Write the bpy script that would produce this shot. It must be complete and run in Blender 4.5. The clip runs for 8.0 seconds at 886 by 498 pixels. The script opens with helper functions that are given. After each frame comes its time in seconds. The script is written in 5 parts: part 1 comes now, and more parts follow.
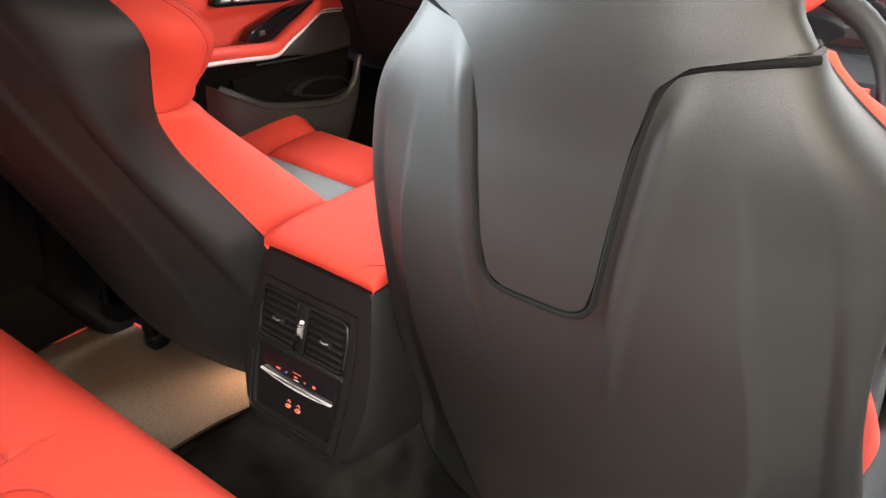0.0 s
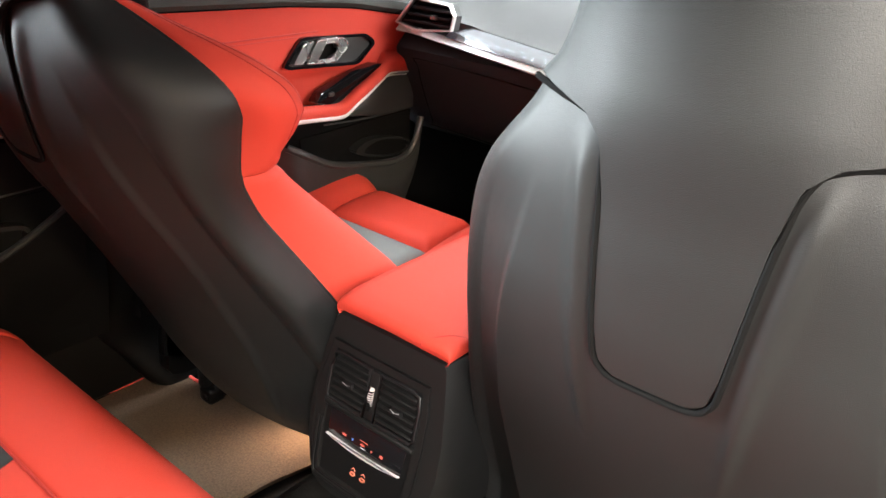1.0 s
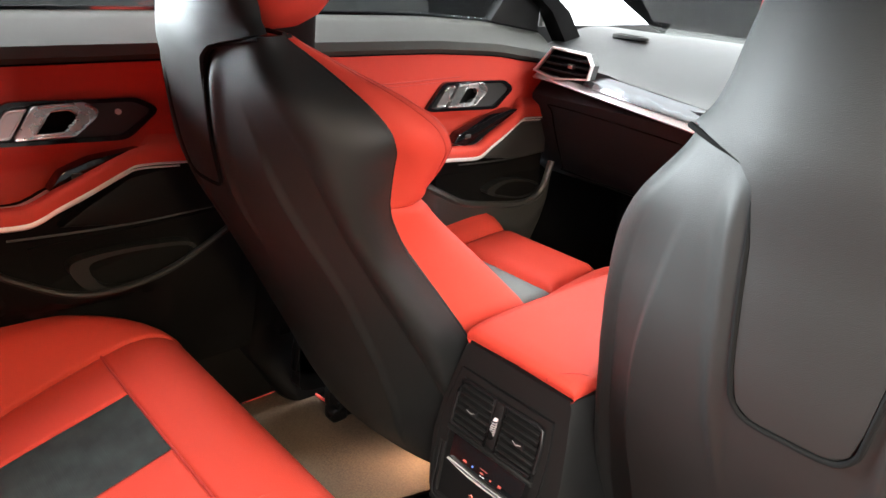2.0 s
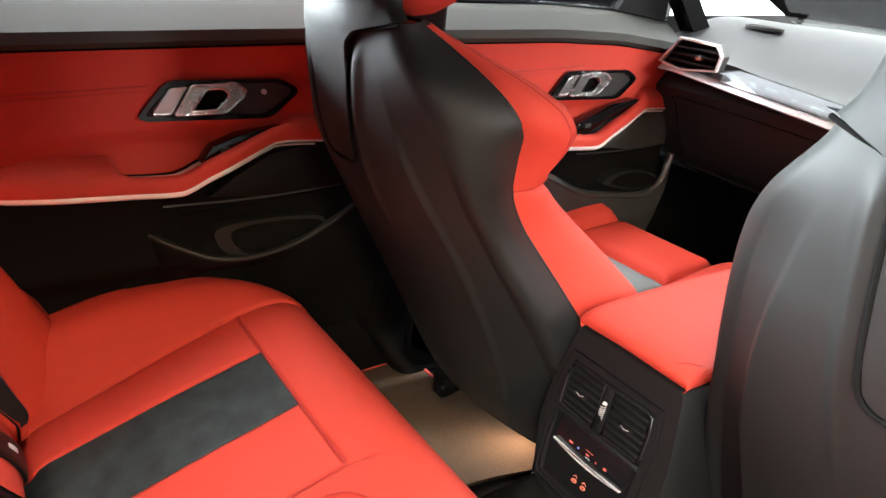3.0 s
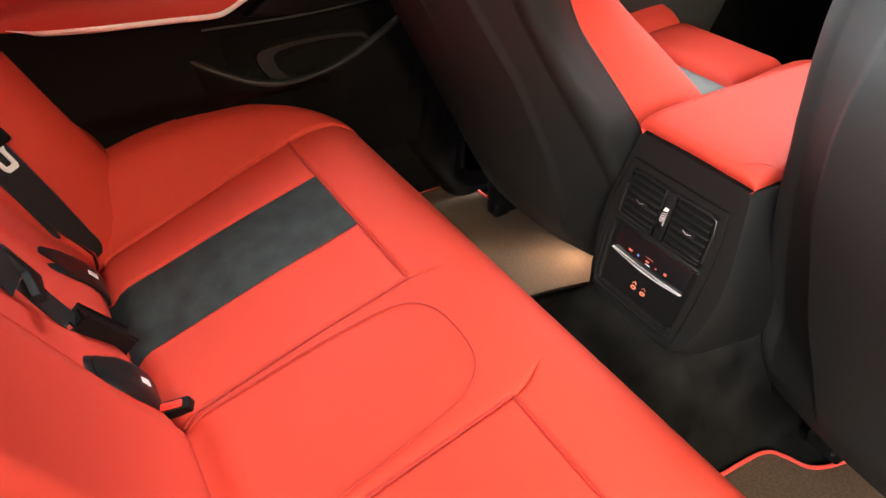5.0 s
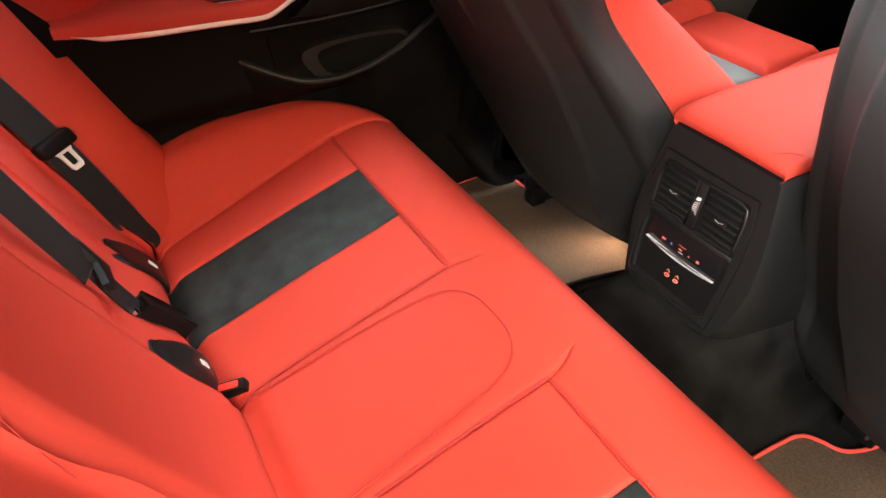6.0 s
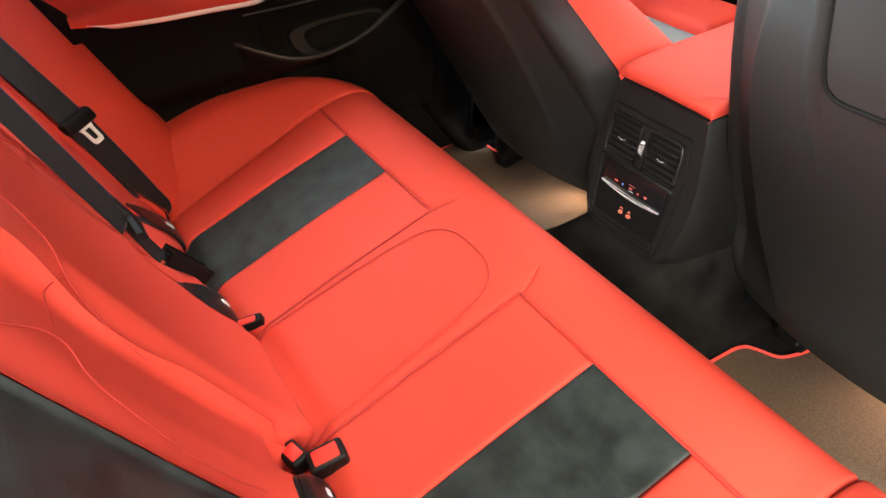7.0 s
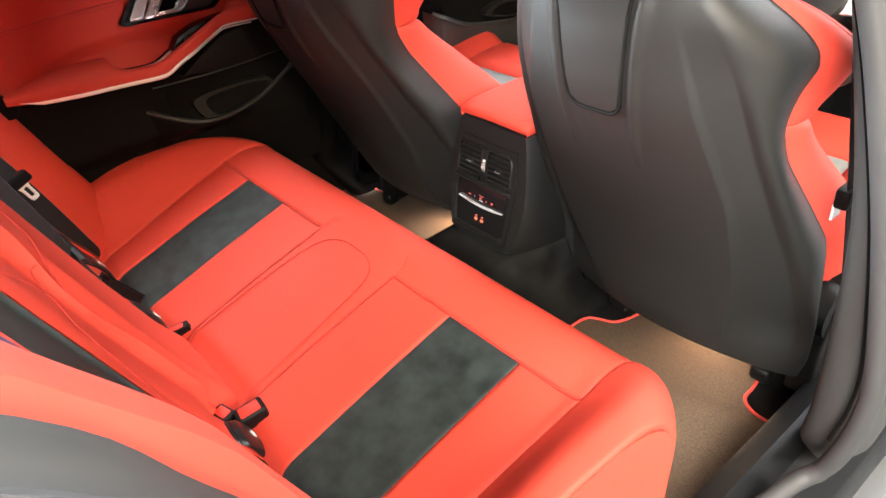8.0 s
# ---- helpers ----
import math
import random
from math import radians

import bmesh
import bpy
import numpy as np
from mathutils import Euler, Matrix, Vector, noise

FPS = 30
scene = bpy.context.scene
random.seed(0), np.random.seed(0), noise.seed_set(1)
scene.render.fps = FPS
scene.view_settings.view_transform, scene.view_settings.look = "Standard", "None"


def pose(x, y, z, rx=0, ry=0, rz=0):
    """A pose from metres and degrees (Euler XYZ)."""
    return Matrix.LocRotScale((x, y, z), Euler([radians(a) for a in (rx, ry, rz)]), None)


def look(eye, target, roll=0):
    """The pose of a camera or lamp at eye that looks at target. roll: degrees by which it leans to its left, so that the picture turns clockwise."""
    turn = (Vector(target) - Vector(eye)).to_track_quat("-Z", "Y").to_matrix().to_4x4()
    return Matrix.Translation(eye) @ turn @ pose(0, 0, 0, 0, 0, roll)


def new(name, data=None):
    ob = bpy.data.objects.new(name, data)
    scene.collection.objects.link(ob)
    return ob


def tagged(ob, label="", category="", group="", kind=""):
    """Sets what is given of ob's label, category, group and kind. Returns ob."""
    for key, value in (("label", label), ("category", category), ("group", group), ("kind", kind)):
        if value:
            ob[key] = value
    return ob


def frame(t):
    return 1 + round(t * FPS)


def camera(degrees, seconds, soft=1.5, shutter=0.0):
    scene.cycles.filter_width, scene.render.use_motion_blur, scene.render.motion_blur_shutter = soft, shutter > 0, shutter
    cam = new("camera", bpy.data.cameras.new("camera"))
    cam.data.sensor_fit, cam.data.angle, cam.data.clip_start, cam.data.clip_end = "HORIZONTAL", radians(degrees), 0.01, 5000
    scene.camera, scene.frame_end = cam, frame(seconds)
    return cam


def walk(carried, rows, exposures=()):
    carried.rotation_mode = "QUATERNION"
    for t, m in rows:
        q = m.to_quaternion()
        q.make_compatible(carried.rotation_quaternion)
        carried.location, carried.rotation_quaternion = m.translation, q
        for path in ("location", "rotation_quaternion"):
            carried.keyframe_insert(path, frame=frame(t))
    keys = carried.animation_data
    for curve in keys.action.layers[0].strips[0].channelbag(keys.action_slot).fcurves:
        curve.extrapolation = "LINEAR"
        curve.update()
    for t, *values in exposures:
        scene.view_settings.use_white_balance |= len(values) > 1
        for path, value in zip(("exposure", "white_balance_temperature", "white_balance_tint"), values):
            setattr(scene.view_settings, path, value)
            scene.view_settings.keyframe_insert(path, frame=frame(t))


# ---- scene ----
cam = camera(63.6, 8.0)
PATH = [
    (0, (0.631, -0.234, 1.045), (-0.328, 1.228, 0.074), 3.7),
    (0.5, (0.594, -0.244, 1.044), (-0.377, 1.234, 0.109), 4.0),
    (1, (0.566, -0.256, 1.06), (-0.509, 1.201, 0.211), 4.3),
    (1.5, (0.569, -0.277, 1.068), (-0.658, 1.095, 0.285), 4.1),
    (2.8, (0.586, -0.356, 1.065), (-0.887, 0.741, 0.274), 4.2),
    (3, (0.591, -0.358, 1.069), (-0.914, 0.683, 0.262), 3.9),
    (3.5, (0.6, -0.38, 1.067), (-0.943, 0.551, 0.199), 3.8),
    (4, (0.591, -0.374, 1.051), (-0.911, 0.476, 0.041), 2.2),
    (4.5, (0.581, -0.359, 1.037), (-0.826, 0.46, -0.123), -0.1),
    (4.7, (0.579, -0.36, 1.033), (-0.799, 0.466, -0.159), -0.3),
    (5.8, (0.601, -0.369, 1.054), (-0.782, 0.375, -0.186), -2.9),
    (6, (0.613, -0.379, 1.065), (-0.793, 0.326, -0.171), -3.6),
    (6.5, (0.706, -0.443, 1.089), (-0.707, 0.22, -0.161), -5.0),
    (7, (0.765, -0.471, 1.116), (-0.592, 0.27, -0.152), -5.2),
    (7.5, (0.889, -0.506, 1.163), (-0.447, 0.356, -0.051), -5.3),
    (8, (1.083, -0.602, 1.189), (-0.232, 0.403, 0.066), -5.8),
]
walk(cam, [(t, look(eye, target, roll)) for t, eye, target, roll in PATH], exposures=[(0.0, 0.0), (7.0, 0.0), (7.5, 0.18), (8.0, 0.25)])

# ---- world and light ----
world = bpy.data.worlds.new("world")
scene.world = world
world.use_nodes = True
world.node_tree.nodes["Background"].inputs["Color"].default_value = (0.9, 0.95, 1.0, 1)
world.node_tree.nodes["Background"].inputs["Strength"].default_value = 0.2


def area_lamp(name, eye, target, sx, sy, watts, color):
    data = bpy.data.lights.new(name, "AREA")
    data.shape, data.size, data.size_y, data.energy, data.color = "RECTANGLE", sx, sy, watts, color
    ob = new(name, data)
    ob.matrix_world = look(eye, target)
    return ob


# unseen lamps, added and tuned to brighten bench, shells, doors and dashboard
area_lamp("added_light", (2.6, -1.0, 3.6), (0.5, 0.1, 0.4), 1.8, 1.8, 300, (1.0, 0.93, 0.81))
area_lamp("added_light", (3.4, -3.6, 3.4), (0.3, 0.0, 0.6), 2.4, 2.4, 1720, (1.0, 0.96, 0.89))
area_lamp("added_light", (0.0, 4.4, 3.6), (0.0, 1.3, 0.8), 4.5, 2.2, 1050, (0.96, 0.98, 1.0))
area_lamp("added_light", (4.4, 2.5, 1.9), (-0.6, 1.0, 0.75), 1.2, 0.6, 260, (1.0, 0.97, 0.93))
area_lamp("added_light", (4.2, -0.7, 2.8), (0.0, 0.0, 0.5), 0.6, 0.6, 210, (1.0, 0.78, 0.50))
area_lamp("added_light", (-1.8, 0.7, 3.8), (-0.7, 0.7, 0.9), 1.5, 3.0, 600, (0.97, 0.98, 1.0))
area_lamp("added_light", (-4.2, -1.9, 1.8), (-0.4, 0.1, 1.0), 2.6, 0.8, 1800, (0.86, 0.96, 1.0))
area_lamp("added_light", (-4.4, 2.2, 1.45), (-0.4, 0.2, 1.0), 2.6, 1.3, 350, (0.90, 0.97, 1.0))


def spot_lamp(name, eye, target, watts, color, cone):
    data = bpy.data.lights.new(name, "SPOT")
    data.energy, data.color, data.spot_size, data.spot_blend, data.shadow_soft_size = watts, color, radians(cone), 1.0, 0.05
    ob = new(name, data)
    ob.matrix_world = look(eye, target)
    return ob


# ---- materials ----
def material(name, color, rough=0.5, metal=0.0, grain=0.0, scale=600.0, vary=0.15, vary_scale=9.0, spec=0.5, coat=0.0, kind="noise", rough_vary=0.08, sheen=0.0, contrast=0.0):
    m = bpy.data.materials.new(name)
    m.use_nodes = True
    t = m.node_tree
    b = t.nodes["Principled BSDF"]
    b.inputs["Metallic"].default_value = metal
    b.inputs["Specular IOR Level"].default_value = spec
    b.inputs["Coat Weight"].default_value = coat
    b.inputs["Coat Roughness"].default_value = 0.05
    b.inputs["Sheen Weight"].default_value = sheen
    co = t.nodes.new("ShaderNodeTexCoord")
    n = t.nodes.new("ShaderNodeTexNoise")
    n.inputs["Scale"].default_value, n.inputs["Detail"].default_value = vary_scale, 6.0
    t.links.new(co.outputs["Object"], n.inputs["Vector"])
    mix = t.nodes.new("ShaderNodeMix")
    mix.data_type = "RGBA"
    lo = [c * (1 - vary) for c in color]
    hi = [min(1.0, c * (1 + vary)) for c in color]
    mix.inputs["A"].default_value, mix.inputs["B"].default_value = (*lo, 1), (*hi, 1)
    fac = n.outputs["Fac"]
    if contrast:
        k = t.nodes.new("ShaderNodeMapRange")
        k.inputs["From Min"].default_value, k.inputs["From Max"].default_value = 0.5 - contrast, 0.5 + contrast
        t.links.new(fac, k.inputs["Value"])
        fac = k.outputs["Result"]
    t.links.new(fac, mix.inputs["Factor"])
    t.links.new(mix.outputs["Result"], b.inputs["Base Color"])
    r = t.nodes.new("ShaderNodeMapRange")
    r.inputs["To Min"].default_value, r.inputs["To Max"].default_value = max(0.02, rough - rough_vary), min(1.0, rough + rough_vary)
    t.links.new(n.outputs["Fac"], r.inputs["Value"])
    t.links.new(r.outputs["Result"], b.inputs["Roughness"])
    if grain:
        if kind == "voronoi":
            g = t.nodes.new("ShaderNodeTexVoronoi")
            g.feature = "DISTANCE_TO_EDGE"
            out = g.outputs["Distance"]
        else:
            g = t.nodes.new("ShaderNodeTexNoise")
            g.inputs["Detail"].default_value = 3.0
            out = g.outputs["Fac"]
        g.inputs["Scale"].default_value = scale
        t.links.new(co.outputs["Object"], g.inputs["Vector"])
        bump = t.nodes.new("ShaderNodeBump")
        bump.inputs["Strength"].default_value, bump.inputs["Distance"].default_value = grain, 0.001
        t.links.new(out, bump.inputs["Height"])
        t.links.new(bump.outputs["Normal"], b.inputs["Normal"])
    return m


def perforated(m, pitch, depth=0.6):
    """Adds small punched holes in rows to a leather."""
    t = m.node_tree
    b = t.nodes["Principled BSDF"]
    co = t.nodes.new("ShaderNodeTexCoord")
    v = t.nodes.new("ShaderNodeTexVoronoi")
    v.inputs["Scale"].default_value, v.inputs["Randomness"].default_value = 1 / pitch, 0.0
    t.links.new(co.outputs["Object"], v.inputs["Vector"])
    r = t.nodes.new("ShaderNodeMapRange")
    r.inputs["From Min"].default_value, r.inputs["From Max"].default_value = 0.25, 0.4
    t.links.new(v.outputs["Distance"], r.inputs["Value"])
    bump = t.nodes.new("ShaderNodeBump")
    bump.inputs["Strength"].default_value, bump.inputs["Distance"].default_value = depth, 0.001
    t.links.new(r.outputs["Result"], bump.inputs["Height"])
    t.links.new(bump.outputs["Normal"], b.inputs["Normal"])
    return m


def glow(name, color, strength):
    m = bpy.data.materials.new(name)
    m.use_nodes = True
    b = m.node_tree.nodes["Principled BSDF"]
    b.inputs["Base Color"].default_value = (*color, 1)
    b.inputs["Emission Color"].default_value = (*color, 1)
    b.inputs["Emission Strength"].default_value = strength
    return m


def clear_glass(name, tint):
    m = bpy.data.materials.new(name)
    m.use_nodes = True
    t = m.node_tree
    t.nodes.remove(t.nodes["Principled BSDF"])
    tr, gl, mx, fr = (t.nodes.new(k) for k in ("ShaderNodeBsdfTransparent", "ShaderNodeBsdfGlossy", "ShaderNodeMixShader", "ShaderNodeFresnel"))
    tr.inputs["Color"].default_value = (*tint, 1)
    gl.inputs["Roughness"].default_value = 0.02
    t.links.new(fr.outputs[0], mx.inputs[0])
    t.links.new(tr.outputs[0], mx.inputs[1])
    t.links.new(gl.outputs[0], mx.inputs[2])
    t.links.new(mx.outputs[0], t.nodes["Material Output"].inputs["Surface"])
    return m


RED = material("red_leather", (0.480, 0.0445, 0.0278), 0.64, grain=0.25, scale=900, kind="voronoi", vary=0.09, vary_scale=7, spec=0.18)
# darker red leather: crease shade put into the colour of seams and seat bodies
RED_SEAM_SHADE = material("red_seam_shadow", (0.36, 0.020, 0.014), 0.75, vary=0.1)
INSERT = perforated(material("black_perforated_leather", (0.0155, 0.021, 0.0205), 0.55, vary=0.6, vary_scale=26, spec=0.3, contrast=0.20), 0.0030, 0.18)
GREY_INSERT = perforated(material("grey_perforated_leather", (0.15, 0.17, 0.168), 0.5, vary=0.2, vary_scale=20, spec=0.5), 0.0045, 0.35)
SHELL = material("charcoal_seat_shell_plastic", (0.0118, 0.0120, 0.0118), 0.48, grain=0.28, scale=1300, vary=0.10, vary_scale=5, spec=0.24)
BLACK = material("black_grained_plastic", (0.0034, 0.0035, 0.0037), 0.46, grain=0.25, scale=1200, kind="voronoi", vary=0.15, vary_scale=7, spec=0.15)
CONSOLE = material("charcoal_console_plastic", (0.0062, 0.0063, 0.0064), 0.50, grain=0.25, scale=1200, kind="voronoi", vary=0.12, vary_scale=7, spec=0.22)
CARD = material("black_door_card_plastic", (0.0034, 0.0034, 0.0035), 0.62, grain=0.25, scale=1200, kind="voronoi", vary=0.2, vary_scale=6, spec=0.06)
DARK = material("deep_black_plastic", (0.0032, 0.0032, 0.0035), 0.6, vary=0.2, spec=0.15)
GLOSS = material("gloss_black_plastic", (0.006, 0.006, 0.007), 0.08, vary=0.1, coat=0.6, rough_vary=0.03)
SILVER = material("satin_silver_trim", (0.86, 0.84, 0.82), 0.38, metal=0.55, vary=0.03, rough_vary=0.04)
HANDLE = material("brushed_silver_handle", (0.62, 0.61, 0.60), 0.27, metal=1.0, vary=0.04, rough_vary=0.05)
INLAY = material("silver_grey_inlay", (0.50, 0.51, 0.55), 0.16, metal=0.75, vary=0.10, vary_scale=60, coat=0.5)
# near black: paints shade into hollows and gaps; also on a few plain parts
VOID = material("black_shade_and_parts", (0.003, 0.003, 0.003), 0.9, vary=0.1, spec=0.1)
BLADE = material("polished_silver_blade", (0.90, 0.91, 0.93), 0.35, metal=0.6, vary=0.03, rough_vary=0.04)
RIM = material("dark_grey_pocket_rim", (0.028, 0.028, 0.027), 0.42, grain=0.1, scale=900, vary=0.1)
SLAT = material("black_satin_vent_plastic", (0.0055, 0.0055, 0.006), 0.42, vary=0.12, spec=0.3)
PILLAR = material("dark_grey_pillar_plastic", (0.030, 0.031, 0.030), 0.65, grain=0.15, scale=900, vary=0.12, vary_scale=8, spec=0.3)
STEEL = material("bright_steel", (0.85, 0.85, 0.86), 0.3, metal=0.3, vary=0.04, rough_vary=0.04)
FLAP = material("black_smooth_leather", (0.0045, 0.0052, 0.0055), 0.34, spec=0.35, grain=0.2, scale=900, kind="voronoi", vary=0.15)
CHROME = material("chrome", (0.85, 0.85, 0.86), 0.08, metal=1.0, vary=0.02, rough_vary=0.03)
CARPET = material("charcoal_carpet", (0.0058, 0.0056, 0.0055), 0.95, grain=1.0, scale=300, vary=0.7, vary_scale=14, spec=0.05, contrast=0.2)
MAT_PILE = material("velour_mat_pile", (0.078, 0.054, 0.037), 0.95, grain=1.0, scale=520, vary=0.65, vary_scale=240, spec=0.1)
PIPING = material("red_mat_piping", (0.60, 0.05, 0.035), 0.6, grain=0.4, scale=1500, vary=0.1)
WEB = material("black_belt_webbing", (0.009, 0.009, 0.010), 0.65, grain=0.6, scale=1500, vary=0.15, vary_scale=60, spec=0.3)
WEB_EDGE = material("violet_belt_edge", (0.035, 0.022, 0.06), 0.5, vary=0.1)
LOWER_DASH = material("blue_black_dash_plastic", (0.014, 0.015, 0.018), 0.5, grain=0.3, scale=900, kind="voronoi", vary=0.12, vary_scale=8, spec=0.3)
DASH = material("dashboard_soft_plastic", (0.036, 0.038, 0.039), 0.58, grain=0.35, scale=900, kind="voronoi", vary=0.08, spec=0.5)
LEDGE = material("door_top_soft_plastic", (0.034, 0.035, 0.030), 0.65, spec=0.35, grain=0.3, scale=900, kind="voronoi", vary=0.1)
BUTTON = material("red_release_button", (0.66, 0.028, 0.018), 0.5, vary=0.06, spec=0.25)
WHITE_INK = material("white_print", (0.62, 0.62, 0.62), 0.5, vary=0.03)
HEADLINER = material("black_headliner_cloth", (0.03, 0.03, 0.03), 0.9, grain=0.6, scale=900, vary=0.1)
PAINT = material("dark_grey_body_paint", (0.06, 0.062, 0.066), 0.25, coat=0.8, vary=0.05)
RUBBER = material("black_door_seal_rubber", (0.020, 0.020, 0.021), 0.68, vary=0.2, vary_scale=30, grain=0.1, scale=500)
GREY_TRIM = material("grey_door_frame_trim", (0.024, 0.0235, 0.022), 0.6, vary=0.15, vary_scale=14, spec=0.35)
WALL = material("grey_showroom_paint", (0.20, 0.20, 0.20), 0.6, vary=0.04, vary_scale=2)
WALL_DARK = material("charcoal_showroom_paint", (0.05, 0.05, 0.052), 0.5, vary=0.06, vary_scale=2)
TILE = material("dark_grey_showroom_floor", (0.07, 0.07, 0.07), 0.3, vary=0.12, vary_scale=3)
PRIVACY = clear_glass("dark_tinted_glass", (0.10, 0.11, 0.11))
GLASS = clear_glass("window_glass", (0.55, 0.58, 0.58))
SCREEN_GLASS = clear_glass("windscreen_glass", (0.92, 0.95, 0.94))
ICON_RED = glow("red_icon_light", (0.5, 0.08, 0.06), 0.2)
ICON_BLUE = glow("blue_icon_light", (0.12, 0.2, 0.6), 0.2)
ICON_WHITE = glow("white_icon_light", (0.6, 0.6, 0.65), 0.3)
ICON_AMBER = glow("amber_icon_light", (0.5, 0.13, 0.08), 0.2)
# glow of the added panels ahead of and behind the car
REAR_GLOW = glow("rear_panel_glow", (0.95, 0.98, 1.0), 1.7)
FRONT_GLOW = glow("front_panel_glow", (0.95, 0.98, 1.0), 4.0)
LAMP_LENS = glow("footwell_lamp_lens", (1.0, 0.7, 0.42), 4.0)


# ---- mesh helpers ----
def mesh_object(name, bm, mat, sharp=38):
    me = bpy.data.meshes.new(name)
    bmesh.ops.recalc_face_normals(bm, faces=bm.faces)
    bm.to_mesh(me)
    bm.free()
    me.materials.append(mat)
    me.shade_smooth()
    me.set_sharp_from_angle(angle=radians(sharp))
    return new(name, me)


def part(name, bm, mat, parent, label="", sharp=38):
    ob = mesh_object(name, bm, mat, sharp)
    ob.parent = parent
    if label:
        tagged(ob, label=label)
    return ob


def thing(name, label, category, at=(0, 0, 0), group="", kind=""):
    ob = new(name)
    ob.location = at
    ob.empty_display_size = 0.05
    return tagged(ob, label=label, category=category, group=group, kind=kind)


def solid(name, bm, mat, label, category, group="", kind="", sharp=38):
    return tagged(mesh_object(name, bm, mat, sharp), label=label, category=category, group=group, kind=kind)


def lerp_table(tab, x):
    """Piecewise smooth lookup in rows of (x, value)."""
    if x <= tab[0][0]:
        return tab[0][1]
    for (x0, a), (x1, b) in zip(tab, tab[1:]):
        if x <= x1:
            f = (x - x0) / (x1 - x0)
            return a + (b - a) * f
    return tab[-1][1]


def smooth_table(tab, x, w=0.02):
    return sum(lerp_table(tab, x + k * w) for k in (-1, -0.5, 0, 0.5, 1)) / 5


def step(a, b, x):
    f = min(1.0, max(0.0, (x - a) / (b - a)))
    return f * f * (3 - 2 * f)


def curve_points(pts, n=8, closed=False):
    """Catmull-Rom through the points, n samples a span."""
    pts = [Vector(p) for p in pts]
    out = []
    m = len(pts)
    spans = m if closed else m - 1
    for i in range(spans):
        if closed:
            a, b, c, d = (pts[(i + k - 1) % m] for k in range(4))
        else:
            b, c = pts[i], pts[i + 1]
            a = pts[i - 1] if i else b * 2 - c
            d = pts[i + 2] if i + 2 < m else c * 2 - b
        for k in range(n):
            t = k / n
            out.append(0.5 * (2 * b + (c - a) * t + (2 * a - 5 * b + 4 * c - d) * t * t + (3 * b - a - 3 * c + d) * t ** 3))
    if not closed:
        out.append(pts[-1])
    return out


def slab(f, nu, nv, back, bm=None):
    """A closed slab: the sheet f(u, v), and the same sheet moved by the vector back."""
    bm = bm or bmesh.new()
    back = Vector(back)
    a = [[bm.verts.new(f(i / nu, j / nv)) for i in range(nu + 1)] for j in range(nv + 1)]
    b = [[bm.verts.new(v.co + back) for v in row] for row in a]
    for j in range(nv):
        for i in range(nu):
            bm.faces.new((a[j][i], a[j][i + 1], a[j + 1][i + 1], a[j + 1][i]))
            bm.faces.new((b[j][i], b[j + 1][i], b[j + 1][i + 1], b[j][i + 1]))
    for i in range(nu):
        bm.faces.new((a[0][i], b[0][i], b[0][i + 1], a[0][i + 1]))
        bm.faces.new((a[nv][i], a[nv][i + 1], b[nv][i + 1], b[nv][i]))
    for j in range(nv):
        bm.faces.new((a[j][0], a[j + 1][0], b[j + 1][0], b[j][0]))
        bm.faces.new((a[j][nu], b[j][nu], b[j + 1][nu], a[j + 1][nu]))
    return bm


def cushion_patch(f, nu, nv, puff, edge, sink=0.006, size=(0.3, 0.3), ease=(None, None)):
    """An upholstery panel on the surface f(u, v): puffed up, its rim rolled down into the seam."""
    def g(u, v):
        e = 1e-3
        p = Vector(f(u, v))
        du = Vector(f(min(1, u + e), v)) - Vector(f(max(0, u - e), v))
        dv = Vector(f(u, min(1, v + e))) - Vector(f(u, max(0, v - e)))
        n = du.cross(dv).normalized()
        d = min(u * size[0] + (ease[0](v) if ease[0] else 0), (1 - u) * size[0] + (ease[1](v) if ease[1] else 0), v * size[1], (1 - v) * size[1])
        k = 1 - (1 - min(1.0, d / edge)) ** 2.2
        return p + n * (-sink + (sink + puff) * k)
    us = spaced(nu, edge / size[0])
    vs = spaced(nv, edge / size[1])
    bm = bmesh.new()
    rows = [[bm.verts.new(g(u, v)) for u in us] for v in vs]
    for j in range(len(vs) - 1):
        for i in range(len(us) - 1):
            bm.faces.new((rows[j][i], rows[j][i + 1], rows[j + 1][i + 1], rows[j + 1][i]))
    return bm


def spaced(n, e):
    e = min(0.4, e)
    a = [0, e * 0.12, e * 0.3, e * 0.55, e]
    return a + [e + (1 - 2 * e) * i / n for i in range(1, n)] + [1 - x for x in reversed(a)]


def tube(pts, r, n=8, bm=None, flat=1.0, closed=False):
    """A round cord along the points."""
    bm = bm or bmesh.new()
    pts = [Vector(p) for p in pts]
    rings = []
    m = len(pts)
    up = Vector((0.13, 0.21, 0.97))
    for i, p in enumerate(pts):
        a = pts[(i - 1) % m] if closed else pts[max(0, i - 1)]
        b = pts[(i + 1) % m] if closed else pts[min(m - 1, i + 1)]
        d = (b - a).normalized()
        s = d.cross(up).normalized()
        w = s.cross(d)
        rings.append([bm.verts.new(p + (s * math.cos(6.2832 * k / n) + w * math.sin(6.2832 * k / n) * flat) * r) for k in range(n)])
    for i in range(m if closed else m - 1):
        a, b = rings[i], rings[(i + 1) % m]
        for k in range(n):
            bm.faces.new((a[k], a[(k + 1) % n], b[(k + 1) % n], b[k]))
    if not closed:
        bm.faces.new(rings[0])
        bm.faces.new(rings[-1])
    return bm


